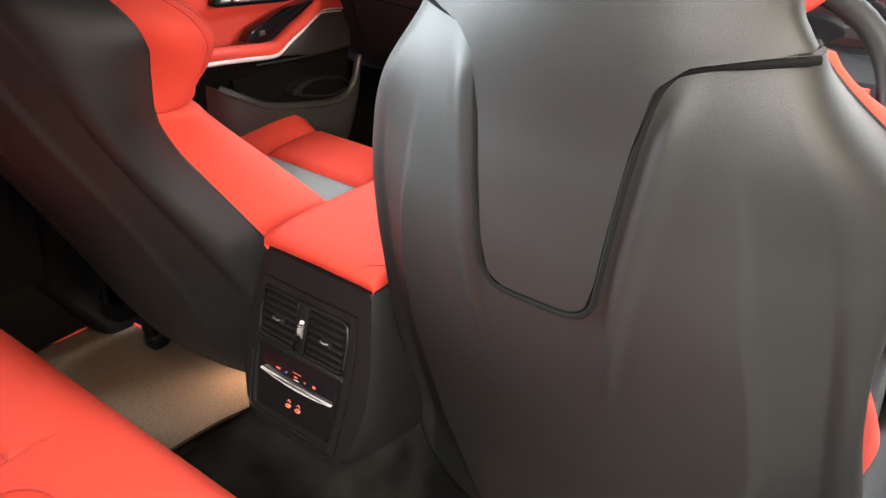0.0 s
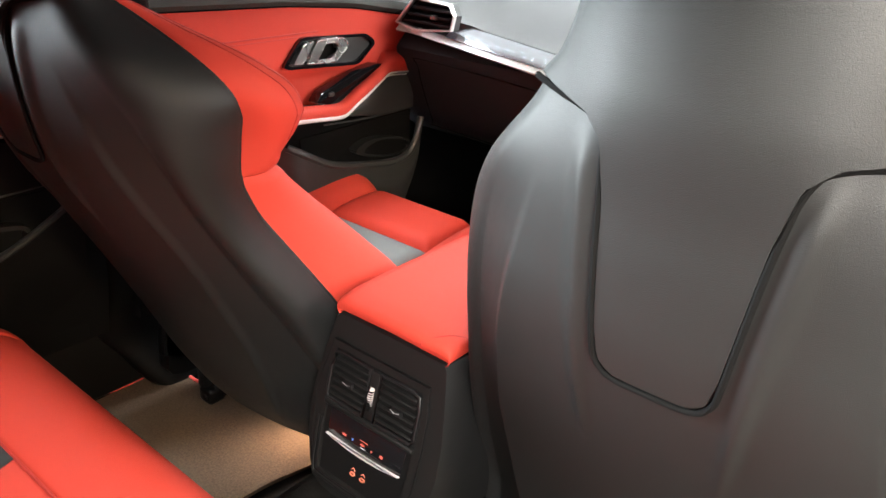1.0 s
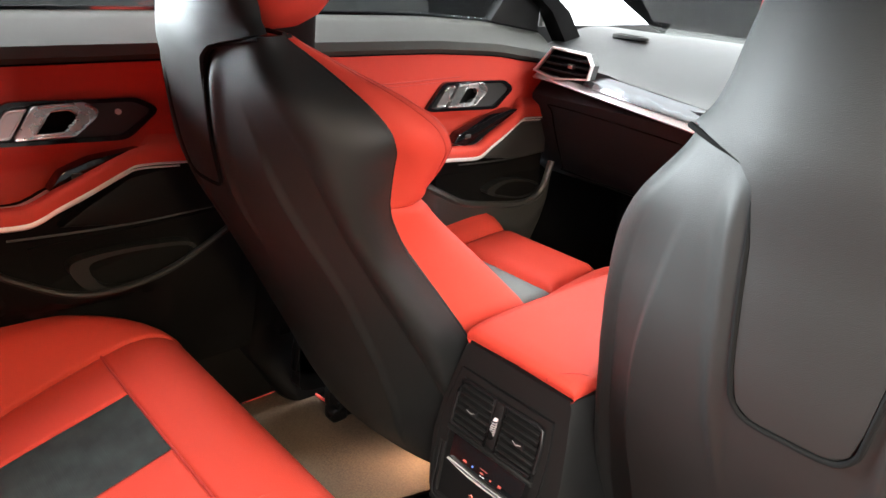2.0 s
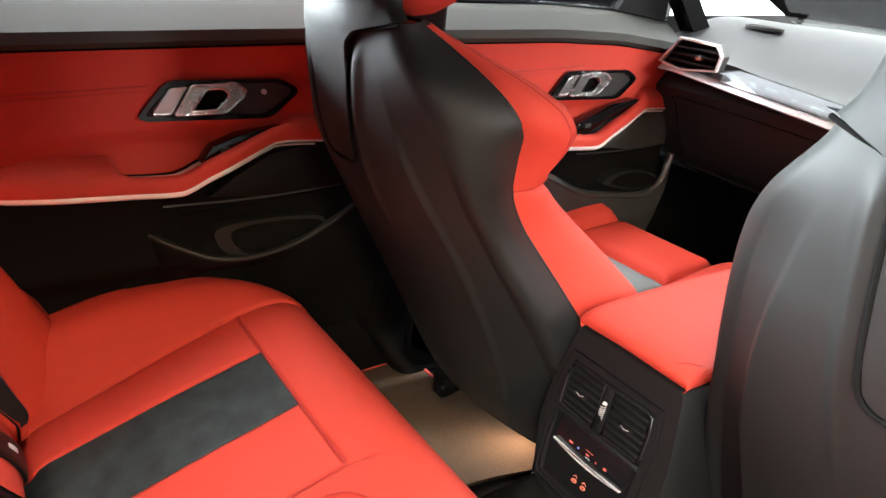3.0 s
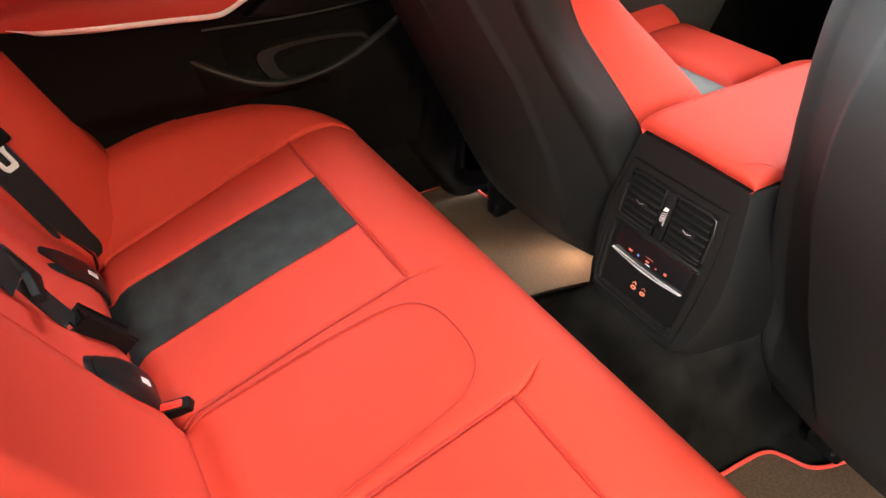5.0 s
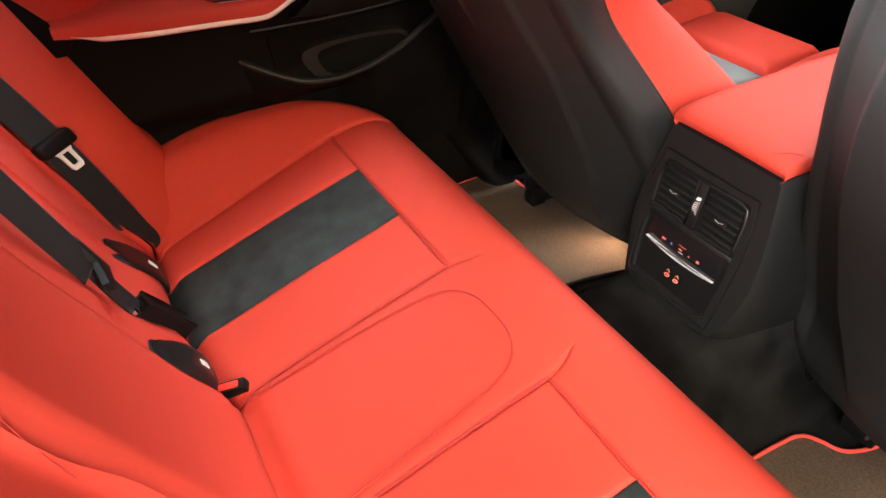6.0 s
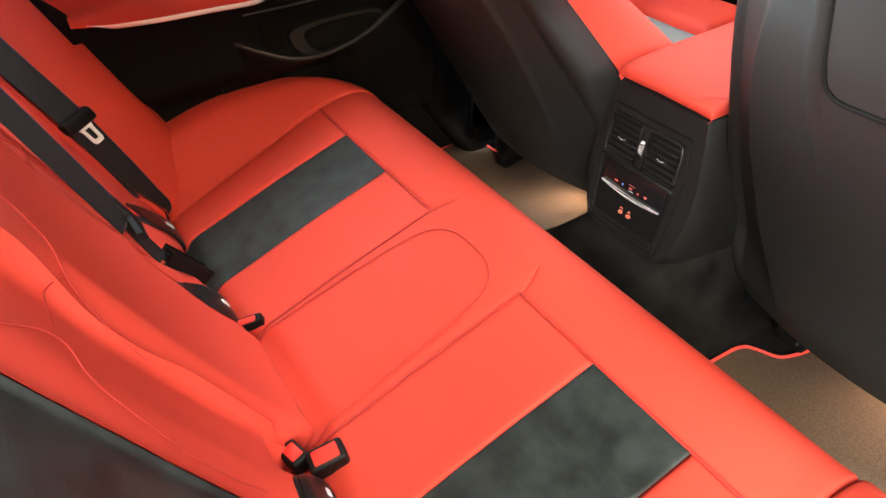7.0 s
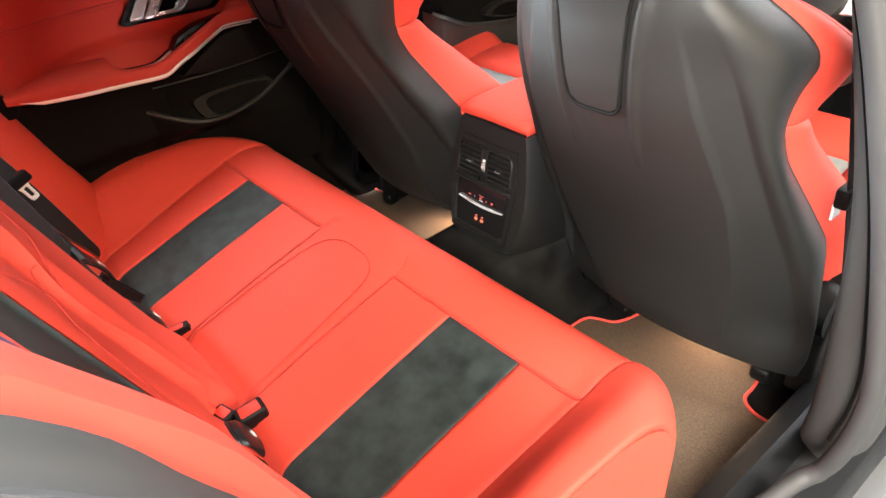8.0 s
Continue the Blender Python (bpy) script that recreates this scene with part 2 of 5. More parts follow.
def ribbon(pts, across, thick, bm=None):
    """A flat band along the points. across: the half-width vector at each point (or one for all)."""
    bm = bm or bmesh.new()
    pts = [Vector(p) for p in pts]
    m = len(pts)
    rings = []
    for i, p in enumerate(pts):
        a = Vector(across[i]) if isinstance(across, list) else Vector(across)
        d = (pts[min(m - 1, i + 1)] - pts[max(0, i - 1)]).normalized()
        n = a.cross(d).normalized() * thick * 0.5
        rings.append([bm.verts.new(q) for q in (p - a - n, p + a - n, p + a + n, p - a + n)])
    for a, b in zip(rings, rings[1:]):
        for k in range(4):
            bm.faces.new((a[k], a[(k + 1) % 4], b[(k + 1) % 4], b[k]))
    bm.faces.new(rings[0])
    bm.faces.new(rings[-1])
    return bm


def box(lo, hi, bevel=0.0, seg=2, bm=None):
    b = bmesh.new()
    bmesh.ops.create_cube(b, size=1)
    for v in b.verts:
        v.co = Vector([lo[k] + (v.co[k] + 0.5) * (hi[k] - lo[k]) for k in range(3)])
    if bevel:
        bmesh.ops.bevel(b, geom=b.edges[:], offset=bevel, segments=seg, profile=0.5, affect="EDGES")
    return merge(bm, b)


def merge(bm, b):
    if bm is None:
        return b
    me = bpy.data.meshes.new("tmp")
    b.to_mesh(me)
    b.free()
    bm.from_mesh(me)
    bpy.data.meshes.remove(me)
    return bm


def prism(poly, lo, hi, place, bevel=0.0, seg=2, bm=None):
    """A polygon of (a, b) pairs between the depths lo and hi; place(a, b, depth) gives the point."""
    b = bmesh.new()
    p0 = [b.verts.new(place(x, y, lo)) for x, y in poly]
    p1 = [b.verts.new(place(x, y, hi)) for x, y in poly]
    b.faces.new(p0)
    top = b.faces.new(p1)
    n = len(poly)
    for i in range(n):
        b.faces.new((p0[i], p0[(i + 1) % n], p1[(i + 1) % n], p1[i]))
    bmesh.ops.recalc_face_normals(b, faces=b.faces)
    if bevel:
        bmesh.ops.bevel(b, geom=list(top.edges), offset=bevel, segments=seg, profile=0.5, affect="EDGES")
    return merge(bm, b)


def frame_ring(outer, inner, lo, hi, place, bm=None):
    """A rim between two outlines with as many corners each."""
    b = bmesh.new()
    n = len(outer)
    rows = [[b.verts.new(place(x, y, d)) for x, y in poly] for poly, d in ((outer, lo), (outer, hi), (inner, hi), (inner, lo))]
    for r in range(4):
        p, q = rows[r], rows[(r + 1) % 4]
        for i in range(n):
            b.faces.new((p[i], p[(i + 1) % n], q[(i + 1) % n], q[i]))
    return merge(bm, b)


def rounded(poly, r, n=4):
    """The outline with its corners rounded by about r."""
    out = []
    m = len(poly)
    for i in range(m):
        p, a, b = Vector(poly[i]), Vector(poly[i - 1]), Vector(poly[(i + 1) % m])
        u, w = a - p, b - p
        u, w = u * min(0.45, r / u.length), w * min(0.45, r / w.length)
        for k in range(n + 1):
            t = k / n
            q = p + u * (1 - t) ** 2 + w * t ** 2
            out.append((q.x, q.y))
    return out


def loft(loops, bm=None):
    """A skin over closed loops with as many points each, capped at both ends."""
    bm = bm or bmesh.new()
    rows = [[bm.verts.new(p) for p in loop] for loop in loops]
    n = len(rows[0])
    for a, b in zip(rows, rows[1:]):
        for i in range(n):
            bm.faces.new((a[i], a[(i + 1) % n], b[(i + 1) % n], b[i]))
    bm.faces.new(rows[0])
    bm.faces.new(rows[-1])
    return bm


def cylinder(a, b, r, n=20, r2=None, bm=None):
    a, b = Vector(a), Vector(b)
    d = (b - a).normalized()
    s = d.cross(Vector((0.31, 0.17, 0.93))).normalized()
    w = s.cross(d)
    r2 = r if r2 is None else r2
    return loft([[p + (s * math.cos(6.2832 * k / n) + w * math.sin(6.2832 * k / n)) * q for k in range(n)] for p, q in ((a, r), (b, r2))], bm)


# ---- showroom round the car ----
def showroom():
    solid("ground", box((-7, -7, -0.45), (7, 7, -0.35)), TILE, "dark grey polished showroom floor", "floor", kind="structure")
    solid("wall_north", box((-7, 7, -0.35), (7, 7.2, 4)), WALL, "grey painted showroom wall", "wall", kind="structure")
    solid("wall_south", box((-7, -7.2, -0.35), (7, -7, 4)), WALL, "grey painted showroom wall", "wall", kind="structure")
    solid("wall_west", box((-7.2, -7, -0.35), (-7, 7, 4)), WALL_DARK, "charcoal painted showroom wall", "wall", kind="structure")
    solid("wall_east", box((7, -7, -0.35), (7.2, 7, 4)), WALL_DARK, "charcoal painted showroom wall", "wall", kind="structure")
    # added glow panels: the white view ahead, and an unseen one behind
    g = thing("glow_front", "tall added glow panel with grey mullions, for the white view ahead", "window", kind="structure")
    part("glow_panel", box((-5.5, 6.94, 0.2), (5.5, 6.97, 3.2)), FRONT_GLOW, g, "bright glowing panel")
    h = thing("glow_rear", "wide added glow panel with grey mullions, unseen behind the car", "window", kind="structure")
    part("glow_panel", box((-5.5, -6.97, 0.2), (5.5, -6.94, 2.8)), REAR_GLOW, h, "bright glowing panel")
    for k in range(6):
        part("mullion", box((-5.53 + 2.2 * k, -6.93, 0.2), (-5.47 + 2.2 * k, -6.86, 2.8), 0.005), GREY_TRIM, h)
    for k in range(6):
        part("mullion", box((-5.53 + 2.2 * k, 6.86, 0.2), (-5.47 + 2.2 * k, 6.93, 3.2), 0.005), GREY_TRIM, g)
    solid("ceiling", box((-7.2, -7.2, 4), (7.2, 7.2, 4.15)), WALL, "grey showroom ceiling", "ceiling", kind="structure")


showroom()


# ---- car floor, pillars, roof ----
def floor_height(x, y):
    """The carpet: flat footwells, the tunnel in the middle, sills outside."""
    ax = abs(x)
    top = 0.215 - 0.10 * step(0.25, -0.15, y)
    t = 1 - step(0.105, 0.20, ax)
    return 0.012 + top * t + 0.10 * step(0.70, 0.78, x) + 0.10 * step(0.79, 0.84, -x) + 0.006 * math.sin(14 * x) * math.sin(11 * y) * (1 - t)


solid("floor", slab(lambda u, v: Vector((-0.86 + 1.66 * u, -0.75 + 2.6 * v, floor_height(-0.86 + 1.66 * u, -0.75 + 2.6 * v))), 120, 90, (0, 0, -0.05)),
      CARPET, "charcoal carpet over the footwells and raised centre tunnel", "carpet", kind="structure", sharp=80)


def sill(side):
    f = thing("trim", "black plastic sill trim along the door opening", "sill", kind="structure")
    o = 0.108 if side < 0 else 0.0
    part("sill_cover", prism([(0.70 + o, 0.02), (0.72 + o, 0.12), (0.76 + o, 0.135), (0.80 + o, 0.12), (0.86 + o, 0.02), (0.86 + o, -0.12), (0.70 + o, -0.12)], -0.25, 1.5,
                             lambda a, b, d: Vector((side * a, d, b)), 0.004), BLACK, f)
    run = [(0.90, -0.80, 1.06), (0.90, -0.62, 0.90), (0.89, -0.44, 0.62), (0.86, -0.29, 0.34), (0.83, -0.15, 0.17), (0.81, 0.05, 0.130), (0.835, 0.22, 0.135), (0.862, 0.325, 0.20), (0.872, 0.325, 0.40), (0.862, 0.318, 0.55), (0.838, 0.308, 0.72), (0.80, 0.300, 0.88), (0.72, 0.285, 1.10)]
    if side > 0:
        run[4:] = [(0.83, -0.15, 0.17), (0.80, 0.10, 0.13), (0.826, 0.262, 0.15), (0.852, 0.303, 0.178), (0.872, 0.303, 0.24), (0.884, 0.303, 0.32), (0.884, 0.303, 0.40), (0.864, 0.303, 0.52), (0.836, 0.303, 0.65), (0.800, 0.303, 0.78), (0.766, 0.300, 0.89), (0.70, 0.285, 1.08)]
    part("door_seal", tube(curve_points([(side * a, b, c) for a, b, c in run], 8), 0.016, 12), RUBBER, f, "black rubber door seal")
    if side > 0:
        for dx, r, mat in ((0.024, 0.003, VOID),):
            line = [(a - dx, b + 0.012, c) for a, b, c in run[8:]]
            part("trim_joint", tube(curve_points(line, 8), r, 6), mat, f)
    return f


def pillar(side):
    sec = [(0.0, 0.0), (0.03, 0.05), (0.02, 0.13), (-0.03, 0.15), (-0.066, 0.13), (-0.070, 0.02), (-0.03, -0.01)]
    sec = [(p.x, p.y) for p in curve_points([(a, b, 0) for a, b in sec], 4, True)]
    rows = [(0.02, 0.80, 0.46), (0.10, 0.835, 0.41), (0.18, 0.855, 0.36), (0.30, 0.865, 0.34), (0.60, 0.85, 0.335), (0.85, 0.80, 0.325), (1.0, 0.76, 0.31), (1.18, 0.68, 0.29)]
    rows = curve_points(rows, 6)
    inset = lambda z: 0.088 * step(0.12, 0.32, z) if side < 0 else 0.0
    loops = [[Vector((side * (x - inset(z) + a), y + b, z)) for a, b in sec] for z, x, y in rows]
    # the far pillar takes black in place of grey, as its painted shade
    return solid("trim", loft(loops), BLACK if side < 0 else PILLAR, "dark grey plastic centre pillar trim between the doors, far one coloured as in shade", "pillar", kind="structure", sharp=70)


for s in (-1, 1):
    sill(s)
    pillar(s)

solid("trim", prism([(0.10, 0.02), (0.10, 0.17), (0.18, 0.205), (0.25, 0.222), (0.33, 0.235), (0.375, 0.262), (0.402, 0.31), (0.410, 0.50), (0.50, 0.50), (0.50, 0.02)], -0.88, -0.795, lambda a, b, d: Vector((d, a, b)), 0.012, 3),
      BLACK, "black moulded pillar foot beside the sill", "pillar foot", kind="structure")
solid("trim", prism([(1.02, 0.905), (1.22, 0.885), (1.22, 1.0), (1.12, 1.03)], -0.755, -0.73, lambda a, b, d: Vector((d, a, b)), 0.006), DARK, "black triangular panel at the front of the door glass", "sail panel", kind="structure")

# wheel-arch and rear quarter bodywork round the rear door opening
def quarter(side):
    q = thing("car_body_quarter", "dark grey car body quarter behind the rear door opening", "car body", kind="structure")
    edge = [(-0.84, 1.08), (-0.66, 0.92), (-0.46, 0.62), (-0.31, 0.33), (-0.17, 0.15)]
    pts = curve_points([(y, z, 0) for y, z in edge], 6)
    inner = [(p.x, p.y) for p in pts]
    poly = inner + [(-0.14, -0.1), (-1.3, -0.1), (-1.3, 1.02)]
    part("body_side", prism(poly, 0.78, 0.90, lambda a, b, d: Vector((side * d, a - 0.012, b))), PAINT, q)
    path = [(p.x, p.y) for p in curve_points([(-0.795, 1.125, 0), (-0.617, 0.958, 0), (-0.555, 0.853, 0), (-0.493, 0.740, 0), (-0.412, 0.598, 0), (-0.28, 0.34, 0), (-0.14, 0.17, 0)], 6)]
    loops, lips = [], []
    for k, (y, z) in enumerate(path):
        y0, z0 = path[max(0, k - 1)]
        y1, z1 = path[min(len(path) - 1, k + 1)]
        t = Vector((0, y1 - y0, z1 - z0)).normalized()
        n = Vector((0, t.z, -t.y))
        c = Vector((0, y, z))
        loops.append([c + Vector((side * a, 0, 0)) + n * b for a, b in ((0.752, 0.05), (0.757, 0.010), (0.770, 0.0), (0.80, 0.006), (0.83, 0.016), (0.87, 0.022), (0.89, 0.05))])
        lips.append(c + Vector((side * 0.835, 0, 0)) + n * 0.006)
    part("frame_trim", loft(loops), GREY_TRIM, q, "light grey door frame trim", 60)
    part("frame_lip", tube(lips, 0.010, 8), RUBBER, q, "black rubber lip")
    return q


quarter(-1)
quarter(1)
# roof out of view; its side edges are set by where its shadow falls
solid("ceiling", slab(lambda u, v: Vector((-0.575 + 1.15 * u, -1.0 + 2.2 * v, 1.235 - 0.05 * (2 * u - 1) ** 2 - 0.06 * (2 * v - 1) ** 2)), 20, 20, (0, 0, 0.05)),
      HEADLINER, "unseen black cloth car headliner that shades the cabin", "headliner", kind="structure")
# unseen pillars, added to keep lamp light off the bench
for s in (-1, 1):
    loops = [[Vector((s * (x + a), y + b, z)) for a, b in ((-0.03, -0.30), (0.03, -0.30), (0.035, 0.06), (0.0, 0.09), (-0.035, 0.05))] for x, y, z in ((0.745, -0.84, 0.90), (0.70, -0.86, 1.04), (0.60, -0.92, 1.19))]
    solid("trim", loft(loops), PILLAR, "unseen dark grey cloth roof pillar behind the rear door, added to block light", "pillar", kind="structure")
# unseen rear screen, added to dim the lamp behind the car
rear = solid("window_4", slab(lambda u, v: Vector((-0.60 + 1.20 * u, -0.99 - 0.60 * v, 1.195 - 0.06 * (2 * u - 1) ** 2 - 0.27 * v)), 8, 6, (0, -0.004, 0.004)), PRIVACY, "unseen dark tinted rear screen glass, added to block light", "rear screen", kind="structure")
solid("wall_rear", slab(lambda u, v: Vector((-0.78 + 1.56 * u, -0.80 - 0.25 * v, 0.05 + 0.88 * v)), 4, 4, (0, -0.05, 0)), DARK, "black bulkhead behind the rear seat", "bulkhead", kind="structure")
solid("parcel_shelf", box((-0.70, -1.30, 0.90), (0.70, -0.80, 0.93), 0.006), HEADLINER, "black cloth parcel shelf behind the rear seat", "shelf", kind="structure")


solid("wall_front", slab(lambda u, v: Vector((-0.80 + 1.6 * u, 1.86 - 0.30 * v * v, -0.05 + 0.92 * v)), 6, 8, (0, 0.05, 0)), DARK, "black carpeted firewall under the dashboard", "firewall", kind="structure")
for s in (-1, 1):
    solid("trim", box((s * 0.79 - 0.01, 1.18, 0.0), (s * 0.79 + 0.01, 1.9, 0.90), 0.002), DARK, "black kick panel beside the front footwell", "kick panel", kind="structure")


# ---- doors on the far side ----
def door(name, label, x, y0, y1, shift, handle_shift, drop, lift, belt, with_lock, scoop, pod, bin_rim, holder):
    """A door card. The armrest line, handle and pocket are moved along by shift and handle_shift."""
    d = tagged(new(name), label=label, category="door", kind="structure")

    def at(a, b, depth):
        return Vector((x + depth, a, b))

    zt = lambda y: lerp_table(belt, y)
    S = shift
    strip = [(S - 0.75, 0.655), (S - 0.46, 0.650), (S - 0.362, 0.640), (S - 0.262, 0.6355), (S - 0.162, 0.6285), (S - 0.086, 0.6225), (S - 0.058, 0.627), (S - 0.023, 0.643), (S + 0.039, 0.666), (S + 0.091, 0.683), (S + 0.115, 0.687), (S + 0.198, 0.681), (S + 0.34, 0.676)]
    strip = [(a, b + lift - (0.0 if with_lock else 0.009 * (1 - step(S - 0.08, S + 0.02, a)))) for a, b in strip]
    sp = [(p.x, p.y) for p in curve_points([(a, b, 0) for a, b in strip], 6)]
    line = lambda y: lerp_table(sp, y)
    # black lower card, with the map pocket let into it
    def room(y, z):
        """0 beside the rear cushion's bolster, 1 elsewhere."""
        return 1.0 if not with_lock else max(step(0.42, 0.475, z), step(0.05, 0.15, y))

    def card(u, v):
        y = y0 + (y1 - y0) * u
        z = 0.25 + (line(y) - 0.24) * v
        bulge = 0.035 * math.exp(-((0.25 + 0.39 * v - 0.38) / 0.11) ** 2) * step(S - 0.28, S + 0.02, y)
        return at(y, z, -0.012 + 0.012 * v + bulge * room(y, z) - 0.035 * (1 - room(y, z)))
    part("lower_card", slab(card, 60, 40, (-0.05, 0, 0)), CARD, d, "black lower door card")
    # red upper card above the armrest, dished below a soft crease
    crease = [(S - 0.45, 0.665), (S - 0.393, 0.680), (S - 0.319, 0.705), (S - 0.244, 0.722), (S - 0.151, 0.731), (S - 0.03, 0.729), (S + 0.091, 0.720), (S + 0.196, 0.703)]

    def upper(u, v):
        y = y0 + (y1 - y0) * u
        lo, hi = line(y) - 0.01, zt(y)
        z = lo + (hi - lo) * v
        c = smooth_table(crease, y, 0.03) + lift - 0.012
        return at(y, z, 0.004 - 0.017 * (1 - step(c - 0.034, c + 0.006, z)) * step(S - 0.44, S - 0.22, y))
    part("upper_card", slab(upper, 72, 40, (-0.05, 0, 0)), RED, d, "red leather upper door card")
    part("stitched_seam", tube([at(y0 + (S - 0.10 - y0) * k / 20, zt(y0) - 0.072 + 0.010 * k / 20, 0.0045) for k in range(21)], 0.0016, 6), RED_SEAM_SHADE, d)
    part("stitched_seam", tube([at(y0 + (S - 0.10 - y0) * k / 20, zt(y0) - 0.080 + 0.010 * k / 20, 0.0045) for k in range(21)], 0.0008, 6), RED_SEAM_SHADE, d)
    part("ledge_seam", tube([at(y0 + (y1 - y0) * k / 24, zt(y0 + (y1 - y0) * k / 24) - 0.001, 0.0055) for k in range(25)], 0.0016, 6), VOID, d, "dark gap under the door top")
    # armrest: a padded ledge above the silver strip, scooped out for the fingers behind a rolled lip
    reach = lambda y: (0.45 + 0.55 * step(S - 0.42, S - 0.24, y)) * (1 - 0.5 * step(S - 0.01, S + 0.17, y))
    section = [(-0.20, 0.046), (0.10, 0.043), (0.30, 0.038), (0.50, 0.034), (0.66, 0.031), (0.80, 0.027), (0.90, 0.021), (0.97, 0.013), (0.985, 0.004), (0.98, -0.004), (-0.20, -0.006)]
    loops = []
    start = max(y0, S - 0.41)
    for k in range(141):
        y = start + (y1 - start) * k / 140
        cut = step(S + scoop[0] - 0.012, S + scoop[0] + 0.022, y) * (1 - step(S + scoop[1] - 0.03, S + scoop[1] + 0.02, y))
        thin = 0.35 + 0.65 * step(S - 0.44, S - 0.28, y)
        loop = []
        for a, b in section:
            h = b * thin if b > 0.006 else b
            if b > 0.022:
                h -= cut * (0.052 * (1 - step(0.38, 0.70, a)) + 0.006)
            loop.append(at(y, line(y) + h, 0.066 * a * reach(y)))
        loops.append(loop)
    part("armrest", loft(loops), RED, d, "red leather padded door armrest", 80)
    loops = []
    ya, yb = max(y0, S - 0.385), min(y1, S + 0.26)
    for k in range(121):
        y = ya + (yb - ya) * k / 120
        h = 0.0105 * (0.10 + 0.90 * step(S - 0.386, S - 0.335, y)) * (1 - 0.42 * step(S - 0.06, S + 0.10, y))
        g = 0.066 * reach(y)
        loops.append([at(y, line(y) + b, a) for a, b in ((0.0, h), (g - 0.009, h), (g - 0.006, h * 0.92), (g + 0.001, -0.6 * h), (g - 0.001, -h), (g - 0.012, -1.1 * h), (0.0, -h))])
    part("trim_strip", loft(loops), SILVER, d, "satin silver trim strip along the armrest", 75)
    part("accent_line", tube([at(y, line(y) - 0.0115, 0.066 * reach(y) - 0.008) for y in (S - 0.045 + 0.235 * k / 24 for k in range(25)) if y < y1], 0.0018, 6), SILVER, d)
    # speaker panel under the strip
    tri = [(S - 0.02, 0.590 + lift), (S + 0.03, 0.622 + lift), (S + 0.10, 0.660 + lift), (S + 0.16, 0.668 + lift), (min(y1 - 0.01, S + 0.27), 0.666 + lift), (min(y1 - 0.01, S + 0.27), 0.578 + lift), (S + 0.10, 0.574 + lift)]
    # the front door gets grey for black: its stronger light is in the colour
    part("speaker_panel", prism(tri, 0.0, 0.026, at, 0.006), DARK if with_lock else RIM, d, "black speaker panel, coloured lighter on the lit front door")
    part("panel_edge", tube([at(S - 0.10 + 0.38 * k / 20, 0.583 + lift - 0.012 * math.sin(3.14 * k / 20) * 0.6, 0.024) for k in range(21) if S - 0.10 + 0.38 * k / 20 < y1], 0.002, 6), RIM, d)
    # map pocket: a bin wall below a curved rim, with a black sheet as shade behind it
    rim = [(p.x, p.y) for p in curve_points([(S + a, b, 0) for a, b in bin_rim], 6)]
    top = lambda y: lerp_table(rim, y)
    b0, b1 = rim[0][0], min(y1, rim[-1][0])

    def wall(u, v):
        y = b0 + (b1 - b0) * u
        z = 0.26 + (top(y) - 0.26) * v
        ends = step(0, 0.4 if with_lock else 0.15, u)
        depth = (0.016 + 0.044 * step(0.0, 0.8, v)) * ends - 0.035 * (1 - step(0.0, 0.15, u)) - 0.012 + 0.012 * v * (1 - ends)
        return at(y, z, depth * room(y, z) - 0.032 * (1 - room(y, z)))
    # pocket and rim also lighter on the front door, as painted light
    part("pocket_wall", slab(wall, 40, 12, (-0.014, 0, 0)), CARD if with_lock else RIM, d, "black plastic door pocket, coloured lighter on the lit front door")
    part("pocket_rim", tube([wall(k / 40, 1.0) + Vector((-0.004, 0, 0)) for k in range(4, 41)], 0.0065 if with_lock else 0.010, 8), SHELL if with_lock else RIM, d, "rounded dark grey pocket rim")
    part("pocket_shade", prism([(b0 + 0.10, 0.556 + lift)] + [(y, z - 0.02) for y, z in rim[12::3] if y < b1] + [(b1, 0.566 + lift)], 0.004, 0.0075, at), VOID, d)
    ring_o = [(p.x, p.y) for p in curve_points([(S + a, b, 0) for a, b in holder], 5, True)]
    mx, mz = sum(a for a, _ in ring_o) / len(ring_o), sum(b for _, b in ring_o) / len(ring_o)
    ring_i = [(mx + (a - mx) * 0.84 + 0.014, mz + (b - mz) * 0.86 - 0.004) for a, b in ring_o]
    part("bottle_holder", frame_ring(ring_o, ring_i, 0.004, 0.034, at), SHELL, d, "dark grey bottle holder rim")
    # flat black sheet stands for the shade inside the holder
    part("holder_shade", prism(ring_i, 0.006, 0.010, at), VOID, d)
    # handle
    H = handle_shift
    put = lambda a, b, e: at(a, b - drop, e)
    hexa = rounded([(H - 0.125, 0.752), (H - 0.118, 0.762), (H - 0.080, 0.806), (H - 0.065, 0.813), (H + 0.13, 0.807), (H + 0.160, 0.790), (H + 0.162, 0.779), (H + 0.115, 0.741), (H + 0.10, 0.736), (H - 0.11, 0.746)], 0.010, 3)
    small = [(H + 0.018 + (a - H - 0.018) * 0.92, 0.775 + (b - 0.775) * 0.80) for a, b in hexa]
    part("handle_bezel", frame_ring(hexa, small, 0.0, 0.014, put), GLOSS, d, "gloss black handle bezel")
    # grey puts the light on the recess into its colour
    part("handle_recess", prism(small, 0.0, 0.006, put), RIM, d, "handle recess, greyed for the light falling in")
    lever = part("door_handle", prism(rounded([(H - 0.103, 0.757), (H - 0.070, 0.801), (H - 0.040, 0.803), (H - 0.071, 0.756)], 0.005), 0.006, 0.020, put), HANDLE, d, "satin silver inner door handle", 30)
